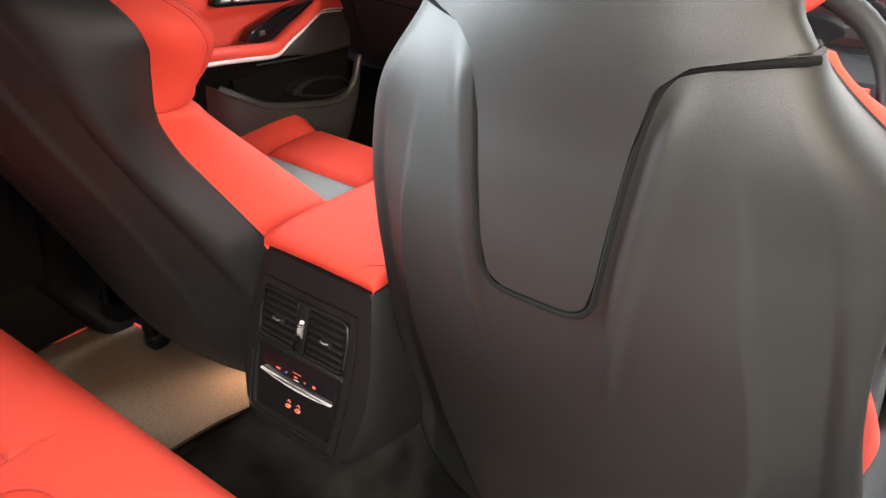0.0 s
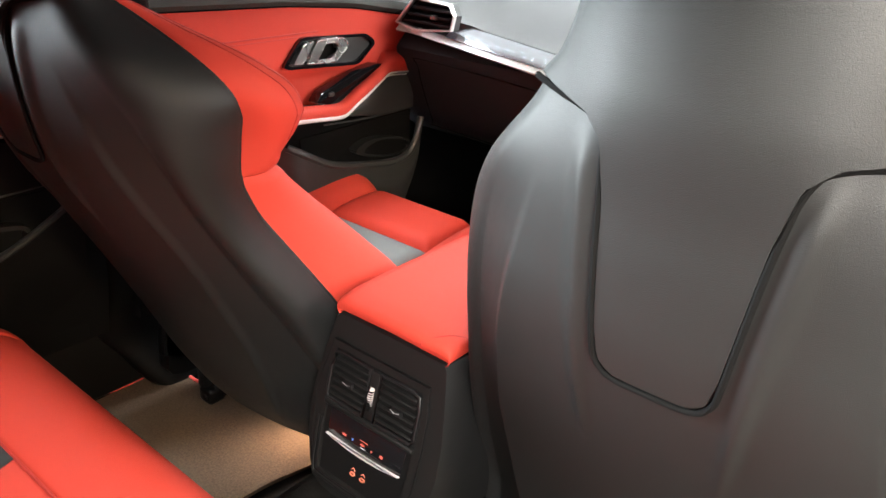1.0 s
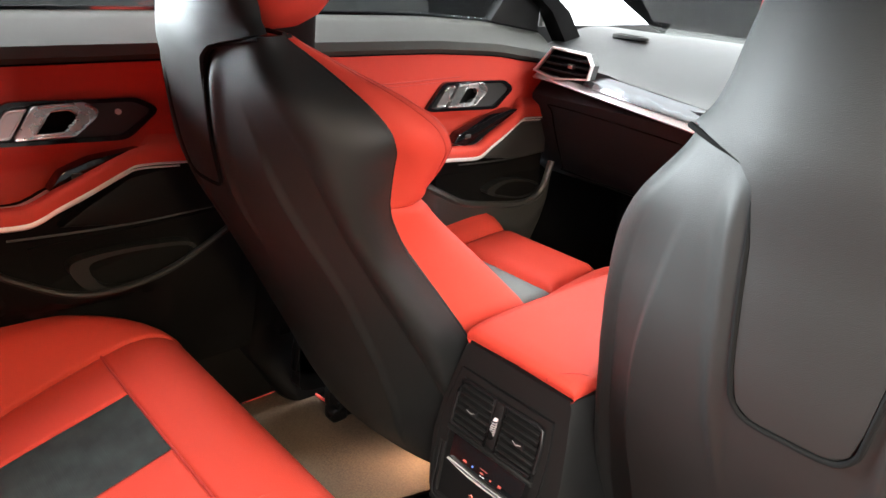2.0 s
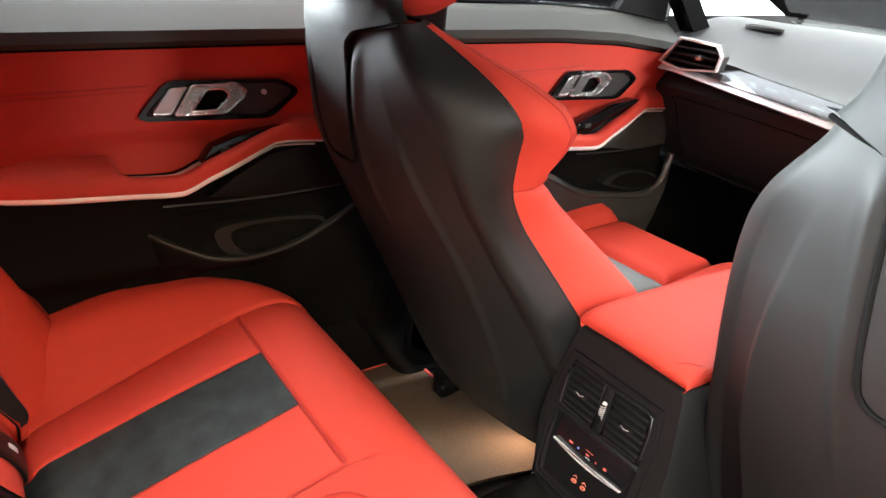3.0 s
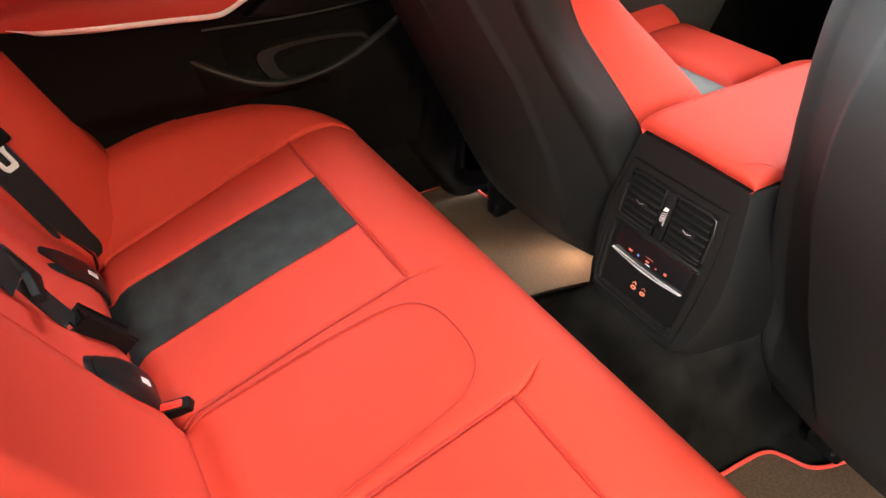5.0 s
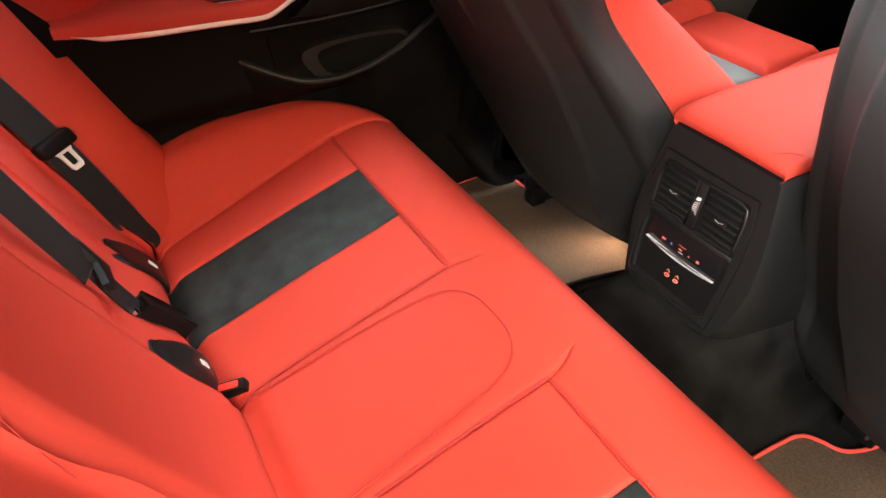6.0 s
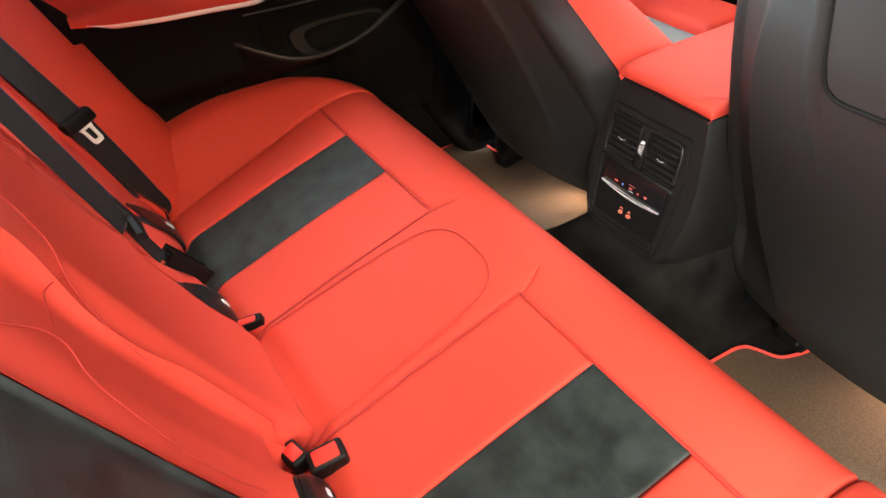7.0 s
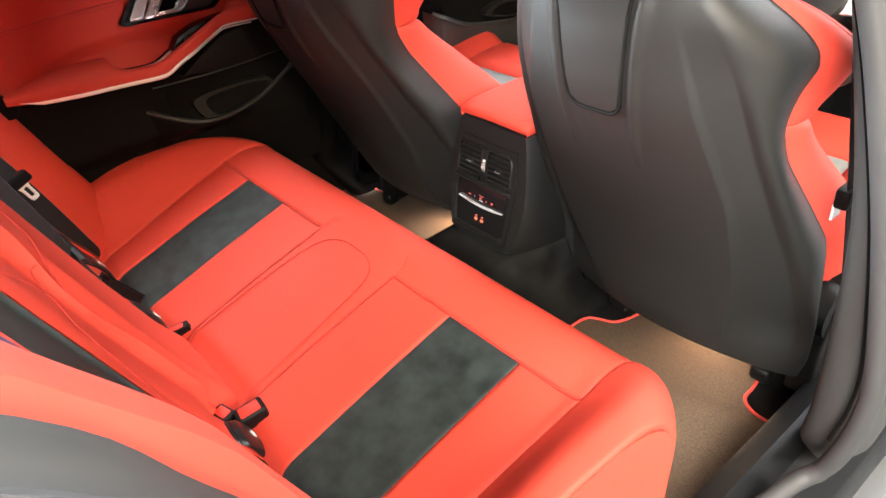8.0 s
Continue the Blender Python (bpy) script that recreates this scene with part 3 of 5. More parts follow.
    part("lever_edge", tube([put(a, b, 0.0185) for a, b in rounded([(H - 0.100, 0.759), (H - 0.0685, 0.799), (H - 0.043, 0.801), (H - 0.0725, 0.758)], 0.005)], 0.0024, 8, closed=True), HANDLE, lever)
    loop_o = rounded([(H - 0.066, 0.756), (H - 0.034, 0.804), (H + 0.042, 0.805), (H + 0.061, 0.793), (H + 0.058, 0.783), (H + 0.022, 0.754)], 0.006)
    loop_i = rounded([(H - 0.036, 0.760), (H - 0.011, 0.797), (H + 0.018, 0.798), (H + 0.030, 0.788), (H + 0.028, 0.780), (H + 0.008, 0.760)], 0.005)
    part("handle_loop", frame_ring(loop_o, loop_i, 0.006, 0.024, put), HANDLE, lever, "", 30)
    # flat black sheet paints the shade in the loop's opening
    part("loop_shade", prism(loop_i, 0.0055, 0.0085, put), VOID, lever)
    for ring in (loop_o, loop_i):
        part("loop_edge", tube([put(a, b, 0.0225) for a, b in ring], 0.0024, 8, closed=True), HANDLE, lever)
    if with_lock:
        part("rear_edge_trim", prism([(-0.385, 0.640), (-0.389, 0.652), (-0.432, 0.703), (-0.53, 0.815), (-0.575, 0.862), (-0.62, 0.862), (-0.62, 0.62), (-0.40, 0.62)], 0.002, 0.018, at, 0.004), CARD, d, "black trim along the rear edge of the door")
        part("lock_button", cylinder(put(H + 0.098, 0.784, 0.006), put(H + 0.098, 0.784, 0.010), 0.005, 14), SILVER, d)
    # window switch pod behind the armrest's lip
    pod = [(S + a, b) for a, b in pod]
    p = part("switch_pod", prism(rounded(pod, 0.006, 3), 0.0, 0.030, at, 0.003), GLOSS, d, "gloss black window switch pod")
    ka, kb = pod[0][0] + 0.036, pod[1][1] - 0.004
    part("window_switch", box(at(ka, kb - 0.008, 0.029), at(ka + 0.017, kb + 0.002, 0.034), 0.002), RIM, p)
    # soft top ledge and glass
    ledge = [(0.004, 0.0), (0.014, 0.010), (0.012, 0.028), (-0.03, 0.062), (-0.055, 0.075), (-0.075, 0.072), (-0.075, 0.0)]
    part("top_ledge", loft([[at(y0 + (y1 - y0) * k / 24, zt(y0 + (y1 - y0) * k / 24) + b, a) for a, b in ledge] for k in range(25)]), LEDGE, d, "dark grey soft door top")
    part("window_seal", tube([at(y0 + (y1 - y0) * k / 24, zt(y0 + (y1 - y0) * k / 24) + 0.076, -0.06) for k in range(25)], 0.006, 8), GLOSS, d)
    pane = part("window_pane", slab(lambda u, v: at(y0 + (y1 - y0) * u, zt(y0) + 0.06 + 0.30 * v, -0.065 + 0.13 * v * v * 0.6), 4, 6, (-0.004, 0, 0)), GLASS, d, "tinted door glass")
    pane.visible_shadow = False
    return d


door("door_1", "closed rear door with red leather card and silver strip", -0.685, -0.62, 0.33, 0.0, 0.0, 0.0, 0.012, [(-0.7, 0.866), (0.4, 0.868)], True, (-0.165, 0.13),
     [(-0.030, 0.668), (-0.008, 0.696), (0.041, 0.713), (0.122, 0.722), (0.134, 0.715), (0.083, 0.690), (0.04, 0.668), (-0.01, 0.650)],
     [(-0.17, 0.560), (-0.106, 0.524), (-0.06, 0.500), (-0.021, 0.485), (0.03, 0.477), (0.075, 0.478), (0.13, 0.488), (0.185, 0.508), (0.256, 0.546), (0.29, 0.566)],
     [(-0.017, 0.530), (0.021, 0.545), (0.119, 0.545), (0.201, 0.532), (0.190, 0.500), (0.089, 0.474), (0.012, 0.481)])
door("door_2", "closed front door with red leather card and silver strip", -0.675, 0.40, 1.22, 0.985, 0.902, 0.020, 0.006, [(0.40, 0.863), (0.8, 0.859), (1.0, 0.847), (1.22, 0.816)], False, (-0.30, 0.10),
     [(-0.128, 0.645), (-0.110, 0.668), (0.0, 0.702), (0.066, 0.716), (0.100, 0.712), (0.090, 0.690), (0.012, 0.660), (-0.072, 0.632)],
     [(-0.26, 0.580), (-0.208, 0.552), (-0.15, 0.520), (-0.09, 0.493), (0.02, 0.470), (0.13, 0.455), (0.19, 0.466), (0.22, 0.50), (0.235, 0.56)],
     [(0.0, 0.503), (0.028, 0.521), (0.086, 0.526), (0.19, 0.505), (0.21, 0.475), (0.14, 0.466), (0.05, 0.482)])


# ---- dashboard ----
def dashboard():
    d = thing("dashboard", "charcoal soft dashboard with silver trim and side air vent", "dashboard")

    def top(u, v):
        x = -0.73 + 1.46 * u
        low = 0.829 - 0.1035 * min(0.55, max(0.0, x + 0.62)) + 0.010 * (1 - step(-0.53, -0.44, x))
        return Vector((x, 1.208 - 0.035 * (1 - step(-0.53, -0.47, x)) + 0.58 * v, low + (0.875 - low) * step(0, 0.5, v) + 0.03 * math.sin(3.1 * v) + 0.03 * math.exp(-((x - 0.42) / 0.2) ** 2) * (1 - v)))
    part("top_pad", slab(top, 40, 24, (0, 0, -0.03)), DASH, d, "grained charcoal dashboard top")
    prof = [(1.155, 0.745), (1.165, 0.70), (1.185, 0.66), (1.215, 0.60), (1.26, 0.54), (1.32, 0.50)]
    part("lower_dash", loft([[Vector((x, y, z)) for y, z in prof] + [Vector((x, 1.5, 0.5)), Vector((x, 1.5, 0.78)), Vector((x, 1.19, 0.78))] for x in (-0.73, -0.6, -0.2, 0.2, 0.73)]), LOWER_DASH, d, "black lower dashboard")
    glove = [(-0.60, 0.70), (-0.57, 0.725), (-0.12, 0.70), (-0.10, 0.68), (-0.10, 0.56), (-0.13, 0.54), (-0.54, 0.55), (-0.575, 0.57)]
    part("glovebox_lid", tube(curve_points([(a, 1.152 + 0.32 * max(0, 0.745 - b) ** 1.15 * 1.1, b) for a, b in glove], 5, True), 0.0016, 6, closed=True), VOID, d)
    # silver strip and glossy inlay
    def band(z0, z1, y):
        return [Vector((0, y, z0)), Vector((0, y - 0.005, z0 + 0.004)), Vector((0, y + 0.010, z1)), Vector((0, y + 0.02, z1)), Vector((0, y + 0.02, z0))]
    xs = [-0.665 + 0.9 * k / 30 for k in range(31)]
    sag = lambda x: -0.115 * max(0.0, x + 0.62) * 0.9
    part("silver_strip", loft([[p + Vector((x, 0, sag(x))) for p in band(0.785, 0.800, 1.147)] for x in xs]), STEEL, d, "satin silver dashboard strip")
    part("inlay", loft([[p + Vector((x, 0.006, sag(x))) for p in (Vector((0, 1.148, 0.801)), Vector((0, 1.153, 0.806)), Vector((0, 1.205, 0.829)), Vector((0, 1.23, 0.82)), Vector((0, 1.20, 0.80)))] for x in xs if x > -0.53]), INLAY, d, "glossy silver-grey dashboard inlay")
    # air vent
    def at(a, b, depth):
        return Vector((a, 1.146 - depth, b))
    o = [(-0.668, 0.806), (-0.612, 0.872), (-0.500, 0.868), (-0.484, 0.842), (-0.492, 0.806), (-0.60, 0.792)]
    i = [(-0.658, 0.808), (-0.609, 0.867), (-0.503, 0.8635), (-0.488, 0.8415), (-0.4955, 0.8095), (-0.60, 0.797)]
    v = part("air_vent", prism(i, -0.03, -0.022, at), DARK, d)
    part("vent_surround", frame_ring(o, i, -0.007, 0.004, at), SILVER, v, "silver vent surround")
    part("vent_duct", frame_ring([(-0.576 + (a + 0.576) * 0.985, 0.834 + (b - 0.834) * 0.97) for a, b in o], i, -0.030, -0.007, at), DASH, v, "charcoal vent housing")
    for k in range(3):
        z = 0.813 + 0.0165 * k
        part("vent_slat", box((-0.642 + 0.013 * k, 1.142, z), (-0.500 + 0.003 * k, 1.168, z + 0.0055), 0.0015), SLAT, v)
    part("vent_knob", box((-0.552, 1.134, 0.827), (-0.535, 1.15, 0.838), 0.003), HANDLE, v)
    rim = [(-0.55 + 0.055 * math.cos(6.2832 * k / 24), 1.385 + 0.024 * math.sin(6.2832 * k / 24)) for k in range(24)]
    g = part("defroster_grille", prism(rim, 0.894, 0.9025, lambda a, b, e: Vector((a, b, e)), 0.002), PILLAR, d, "perforated grey defroster grille")
    for k in range(7):
        part("grille_slot", box((-0.587 + 0.0115 * k, 1.372, 0.9020), (-0.583 + 0.0115 * k, 1.398, 0.9034)), DARK, g)
    # instrument display in front of the driver
    part("display", prism([(0.20, 0.80), (0.20, 0.90), (0.62, 0.90), (0.62, 0.80)], 0, 0.02, lambda a, b, e: Vector((a, 1.16 - e, b)), 0.004), GLOSS, d, "dark glossy instrument display")
    for k, (x, z, w) in enumerate([(0.545, 0.885, 0.016), (0.560, 0.862, 0.010), (0.556, 0.854, 0.014), (0.560, 0.846, 0.018), (0.575, 0.890, 0.012)]):
        part("display_mark", box((x, 1.1385, z), (x + w, 1.1395, z + 0.002)), ICON_RED if k == 4 else ICON_WHITE, d)
    return d


dashboard()


def steering_wheel():
    w = thing("steering_wheel", "leather steering wheel with silver spokes and red button", "steering wheel", (0.425, 0.90, 0.74))
    m = pose(0, 0, 0, 68, 0, 0)
    ring = [m @ Vector((0.178 * math.cos(6.2832 * k / 48), 0.178 * math.sin(6.2832 * k / 48), 0)) for k in range(48)]
    part("rim", tube(ring, 0.018, 12, closed=True), SHELL, w, "dark leather rim")
    part("hub", prism([(0.075 * math.cos(6.2832 * k / 20), 0.065 * math.sin(6.2832 * k / 20)) for k in range(20)], -0.02, 0.03, lambda a, b, e: m @ Vector((a, b, e)), 0.012), SHELL, w)
    for s in (-1, 1):
        part("spoke", prism([(s * 0.06, 0.03), (s * 0.168, 0.022), (s * 0.168, -0.02), (s * 0.06, -0.03)], -0.008, 0.012, lambda a, b, e: m @ Vector((a, b, e)), 0.004), SILVER, w, "silver spoke")
        part("thumb_button", prism([(s * 0.10, 0.028), (s * 0.145, 0.026), (s * 0.145, 0.05), (s * 0.11, 0.05)], 0.0, 0.02, lambda a, b, e: m @ Vector((a, b, e)), 0.004), BUTTON, w, "red thumb button")
    part("column", cylinder((0, 0.02, -0.02), (0, 0.22, -0.09), 0.04, 20), BLACK, w)
    return w


steering_wheel()

# windscreen, mirror and left front pillar
scr = solid("window_1", slab(lambda u, v: Vector((-0.72 + 1.44 * u, 1.80 - 0.85 * v, 0.88 + 0.36 * v)), 6, 6, (0, 0.004, 0.004)), SCREEN_GLASS, "clear raked windscreen glass", "windscreen", kind="structure")
scr.visible_shadow = False
solid("trim", loft([[Vector((-0.74 + a, y + b, z)) for a, b in ((0, 0), (0.05, 0), (0.06, 0.06), (0, 0.08))] for y, z in ((1.30, 0.86), (1.22, 0.95), (0.75, 1.22))]), BLACK, "black windscreen pillar trim", "pillar", kind="structure")
mirror = thing("wing_mirror", "black wing mirror outside the door glass", "mirror")
part("housing", box((-1.02, 1.12, 0.90), (-0.80, 1.20, 1.04), 0.03, 3), GLOSS, mirror)
part("mirror_glass", box((-1.0, 1.112, 0.92), (-0.82, 1.118, 1.02), 0.002), CHROME, mirror)


# ---- front seats ----
# the rim of the back shell (half-width and depth by height), and the fold behind it where the back turns into the flank
HALF = [(0.12, 0.225), (0.20, 0.250), (0.30, 0.266), (0.42, 0.279), (0.475, 0.280), (0.527, 0.263), (0.580, 0.244), (0.632, 0.225), (0.672, 0.221), (0.695, 0.219), (0.72, 0.222), (0.765, 0.236), (0.795, 0.253), (0.821, 0.256), (0.847, 0.241), (0.868, 0.222), (0.89, 0.196), (0.922, 0.16), (0.95, 0.142)]
EDGE = [(0.12, 0.440), (0.25, 0.452), (0.36, 0.452), (0.42, 0.436), (0.475, 0.408), (0.527, 0.382), (0.58, 0.355), (0.632, 0.329), (0.674, 0.313), (0.699, 0.309), (0.724, 0.310), (0.765, 0.307), (0.795, 0.301), (0.821, 0.292), (0.847, 0.280), (0.89, 0.253), (0.922, 0.228), (0.95, 0.20)]
FOLD = [(0.12, 0.292), (0.20, 0.312), (0.30, 0.313), (0.44, 0.302), (0.55, 0.284), (0.65, 0.264), (0.70, 0.254), (0.75, 0.245), (0.81, 0.229), (0.856, 0.210), (0.89, 0.190), (0.92, 0.163), (0.95, 0.145), (1.2, 0.13)]
SPINE = [(0.12, 0.388), (0.20, 0.35), (0.30, 0.315), (0.45, 0.255), (0.60, 0.190), (0.70, 0.146), (0.76, 0.128), (0.85, 0.120), (0.93, 0.124), (1.0, 0.135), (1.10, 0.165), (1.2, 0.215)]
CREASE = [(0.18, 0.150), (0.275, 0.168), (0.39, 0.188), (0.57, 0.192), (0.69, 0.172), (0.82, 0.141), (0.90, 0.118)]
RIDGE = [(0.58, 0.060), (0.70, 0.067), (0.80, 0.073), (0.905, 0.083), (0.95, 0.09)]


def back_depth(u, z):
    """The back of the shell: a proud middle and a step down at the crease."""
    a = abs(u)
    f = smooth_table(FOLD, z, 0.02)
    c = smooth_table(CREASE, z, 0.02)
    y = smooth_table(SPINE, z, 0.03) + (0.064 - 0.026 * step(0.80, 0.93, z)) * (a / f) ** 2
    fade = step(0.14, 0.30, z) * (1 - step(0.70, 0.90, z))
    y += fade * (0.007 * step(c - 0.003, c + 0.009, a) + 0.34 * max(0.0, a - c))
    r, w = lerp_table(RIDGE, z), 0.0055 + 0.005 * step(0.60, 0.85, z)
    return y - 0.0055 * math.exp(-((a - r) / w) ** 2) * step(0.59, 0.70, z) * (1 - step(0.89, 0.94, z))


def shell_point(w, z):
    """Across the shell from rim to rim, w from -1 to 1: the back, then the flank turned forward to the rim."""
    s = abs(w)
    f = smooth_table(FOLD, z, 0.02)
    if s < 0.78:
        a = s / 0.78 * f * 0.86
        return Vector((math.copysign(a, w), back_depth(a, z), z))
    q = (s - 0.78) / 0.22
    a0 = f * 0.86
    y0 = back_depth(a0, z)
    a1, y1 = f * 1.075, smooth_table(SPINE, z, 0.03) + 0.070 - 0.026 * step(0.80, 0.93, z)
    a2, y2 = smooth_table(HALF, z, 0.012), smooth_table(EDGE, z, 0.015)
    k0, k1, k2 = (1 - q) ** 2, 2 * q * (1 - q), q * q
    return Vector((math.copysign(k0 * a0 + k1 * a1 + k2 * a2, w), k0 * y0 + k1 * y1 + k2 * y2, z))


def front_seat(at, recline, covered):
    """A sports seat; recline: degrees by which its back leans further; covered: with an end cover on its inner rail."""
    seat = thing("front_seat", "red leather sports seat with charcoal plastic back shell", "car seat", at, "front seats")
    lean = pose(0, 0.13, 0.744) @ pose(0, 0, 0, recline, 0, 0) @ pose(0, -0.13, -0.744)

    def leaning(name, bm, *rest):
        bm.transform(lean)
        return part(name, bm, *rest)

    def shell(u, v):
        w = 2 * u - 1
        z = 0.125 + 0.825 * v
        z += (0.018 * (1 - w * w) + 0.030 * max(0.0, abs(w) - 0.72) ** 2 * 12) * (1 - v) ** 4
        return shell_point(w, z)
    bm = slab(shell, 240, 130, (0, 0.012, 0))
    bm.verts.ensure_lookup_table()
    for k in range(len(bm.verts) // 2, len(bm.verts)):
        bm.verts[k].co.x *= 0.965
    leaning("shell", bm, SHELL, seat, "charcoal plastic seat back shell", 55)
    rim = [shell(0, v / 80) + Vector((0.003, 0.002, 0)) for v in range(81)] + [shell(1, 1 - v / 80) + Vector((-0.003, 0.002, 0)) for v in range(81)]
    leaning("shell_edge", tube(rim, 0.0035, 6), SHELL, seat)

    # upper panel: head section with a tongue let into the shell
    WIDE = [(0.732, 0.030), (0.740, 0.044), (0.768, 0.050), (0.88, 0.060), (0.922, 0.068), (0.938, 0.084), (0.946, 0.115), (0.952, 0.146), (0.97, 0.132), (1.0, 0.122), (1.06, 0.112), (1.12, 0.102), (1.16, 0.085), (1.185, 0.05)]

    def head(u, v):
        z = 0.732 + 0.453 * v
        x = (2 * u - 1) * lerp_table(WIDE, z)
        wrap = step(0.11, 0.16, abs(x)) * 0.03 * step(0.95, 1.0, z)
        return Vector((x, back_depth(x, z) - 0.004 - 0.012 * step(0.86, 0.96, z) * (1 - step(0.06, 0.16, abs(x))) + wrap, z))
    leaning("upper_panel", slab(head, 44, 90, (0, 0.02, 0)), SHELL, seat, "charcoal upper back panel with tongue", 55)
    gap = [(0.150, 0.949), (0.118, 0.943), (0.088, 0.937), (0.071, 0.924), (0.063, 0.88), (0.053, 0.768), (0.048, 0.741), (0.033, 0.728), (0.0, 0.727)]
    gap = gap + [(-a, b) for a, b in reversed(gap[:-1])]
    pts = curve_points([(a, 0, b) for a, b in gap], 6)
    leaning("panel_gap", tube([Vector((p.x, back_depth(p.x, p.z) - 0.003, p.z)) for p in pts], 0.0028, 8), VOID, seat, "dark shadow gap round the panel")

    # padded red front: side bolsters and centre panels
    DEEP = [(0.28, 0.18), (0.40, 0.165), (0.475, 0.145), (0.527, 0.130), (0.58, 0.115), (0.632, 0.098), (0.684, 0.075), (0.72, 0.068), (0.745, 0.084), (0.785, 0.098), (0.825, 0.092), (0.86, 0.070), (0.90, 0.040), (0.945, 0.018)]

    def pad_loop(z, tuck=0.0):
        h = smooth_table(HALF, z, 0.012)
        ye = smooth_table(EDGE, z, 0.015)
        b = lerp_table(DEEP, z) - tuck
        yc = smooth_table(SPINE, z, 0.03) + 0.10
        out = (0.012 + 0.014 * math.exp(-((z - 0.77) / 0.05) ** 2)) * (1 - step(0.87, 0.93, z)) - tuck
        half = [(h - 0.004, ye - 0.002), (h + 0.003 + 0.7 * out, ye + b * 0.30), (h + 0.003 + out, ye + b * 0.65), (h - 0.016 + out, ye + b), (h - 0.045, ye + b + 0.004), (h - 0.085, ye + b - 0.02), (h - 0.11, max(yc, ye) + 0.02), (0.07, yc), (0.0, yc)]
        front = curve_points([(a, y, z) for a, y in half], 4)
        loop = front + [Vector((-p.x, p.y, p.z)) for p in reversed(front[:-1])]
        loop += [Vector((-h + 0.02, ye - 0.004, z)), Vector((-h * 0.5, back_depth(h * 0.5, z) + 0.012, z)), Vector((h * 0.5, back_depth(h * 0.5, z) + 0.012, z)), Vector((h - 0.02, ye - 0.004, z))]
        return loop
    roll = lambda d: 0.010 * (1 - min(1.0, d / 0.014)) ** 2
    leaning("shoulder_pad", loft([pad_loop(z, roll(z - 0.6975)) for z in [0.6975, 0.6985, 0.701, 0.705] + [0.711 + 0.234 * k / 22 for k in range(23)]]), RED, seat, "red leather shoulder bolsters", 60)
    leaning("back_pad", loft([pad_loop(z, roll(0.6965 - z)) for z in [0.35 + 0.335 * k / 30 for k in range(31)] + [0.689, 0.6935, 0.6955, 0.6965]]), RED, seat, "red leather backrest with side bolsters", 60)

    for side in (-1, 1):
        for k in (9, 11):
            pts = [pad_loop(0.745 + 0.185 * i / 24)[k] for i in range(25)]
            leaning("stitched_seam", tube([Vector((side * p.x, p.y - 0.0004, p.z)) for p in pts], 0.0009, 5), RED_SEAM_SHADE, seat)
    # headrest cushion
    loops = []
    for k in range(17):
        z = 0.95 + 0.26 * k / 16
        s = math.sin(min(1.0, 0.45 + k / 4) * 1.5708) * (1 if k < 11 else math.cos((k - 11) / 5.3 * 1.5708)) + 0.02
        yb = smooth_table(SPINE, min(z, 1.185), 0.03) + 0.035
        loops.append([Vector((0.140 * s * math.copysign(abs(math.cos(a)) ** 0.6, math.cos(a)), yb + 0.068 + 0.075 * s * math.copysign(abs(math.sin(a)) ** 0.7, math.sin(a)), z)) for a in [6.2832 * i / 32 for i in range(32)]])
    leaning("headrest", loft(loops), RED, seat, "red leather headrest", 70)

    # seat cushion, insert and side bolsters
    def base(x, y):
        return 0.370 + 0.05 * step(0.55, 0.95, y) + 0.026 * step(0.15, 0.22, abs(x)) * (1 - step(0.26, 0.30, abs(x)) * 0.8) - 0.06 * step(0.97, 1.06, y)
    body = slab(lambda u, v: Vector((-0.27 + 0.54 * u, 0.50 + 0.56 * v, base(-0.27 + 0.54 * u, 0.50 + 0.56 * v) - 0.008)), 40, 30, (0, 0, -0.09))
    part("cushion_core", body, RED_SEAM_SHADE, seat)
    for x0, x1, y0, y1, mat, nm, lb in ((-0.15, 0.15, 0.83, 1.055, RED, "thigh_panel", "red leather thigh panel"), (-0.15, 0.15, 0.50, 0.83, GREY_INSERT, "seat_insert", "grey perforated seat insert"),
                                        (-0.272, -0.15, 0.50, 1.03, RED, "cushion_bolster", "red leather cushion bolster"), (0.15, 0.272, 0.50, 1.03, RED, "cushion_bolster", "red leather cushion bolster")):
        part(nm, cushion_patch(lambda u, v: Vector((x0 + (x1 - x0) * u, y0 + (y1 - y0) * v, base(x0 + (x1 - x0) * u, y0 + (y1 - y0) * v))), 14, 18, 0.012, 0.03, 0.012, (x1 - x0, y1 - y0)), mat, seat, lb, 70)
    part("seat_base", box((-0.25, 0.50, 0.12), (0.25, 1.0, 0.29), 0.03, 3), DARK, seat, "black plastic seat base")
    for s in (-1, 1):
        side = curve_points([(0.475, 0.075, 0), (0.450, 0.13, 0), (0.462, 0.22, 0), (0.52, 0.33, 0), (0.75, 0.365, 0), (0.97, 0.36, 0), (1.02, 0.27, 0), (0.96, 0.10, 0), (0.70, 0.07, 0)], 4, True)
        part("side_valance", prism([(p.x, p.y) for p in side], s * 0.258, s * 0.305, lambda a, b, e: Vector((e, a, b)), 0.012, 3), BLACK, seat, "black plastic side valance")
        rail = part("seat_rail", box((s * 0.19 - 0.02, 0.50, 0.03), (s * 0.19 + 0.02, 0.98, 0.075), 0.004), DARK, seat, "black seat rail")
        part("rail_cap", box((s * 0.19 - 0.022, 0.485, 0.022), (s * 0.19 + 0.022, 0.53, 0.062), 0.010, 3), BLACK, rail)
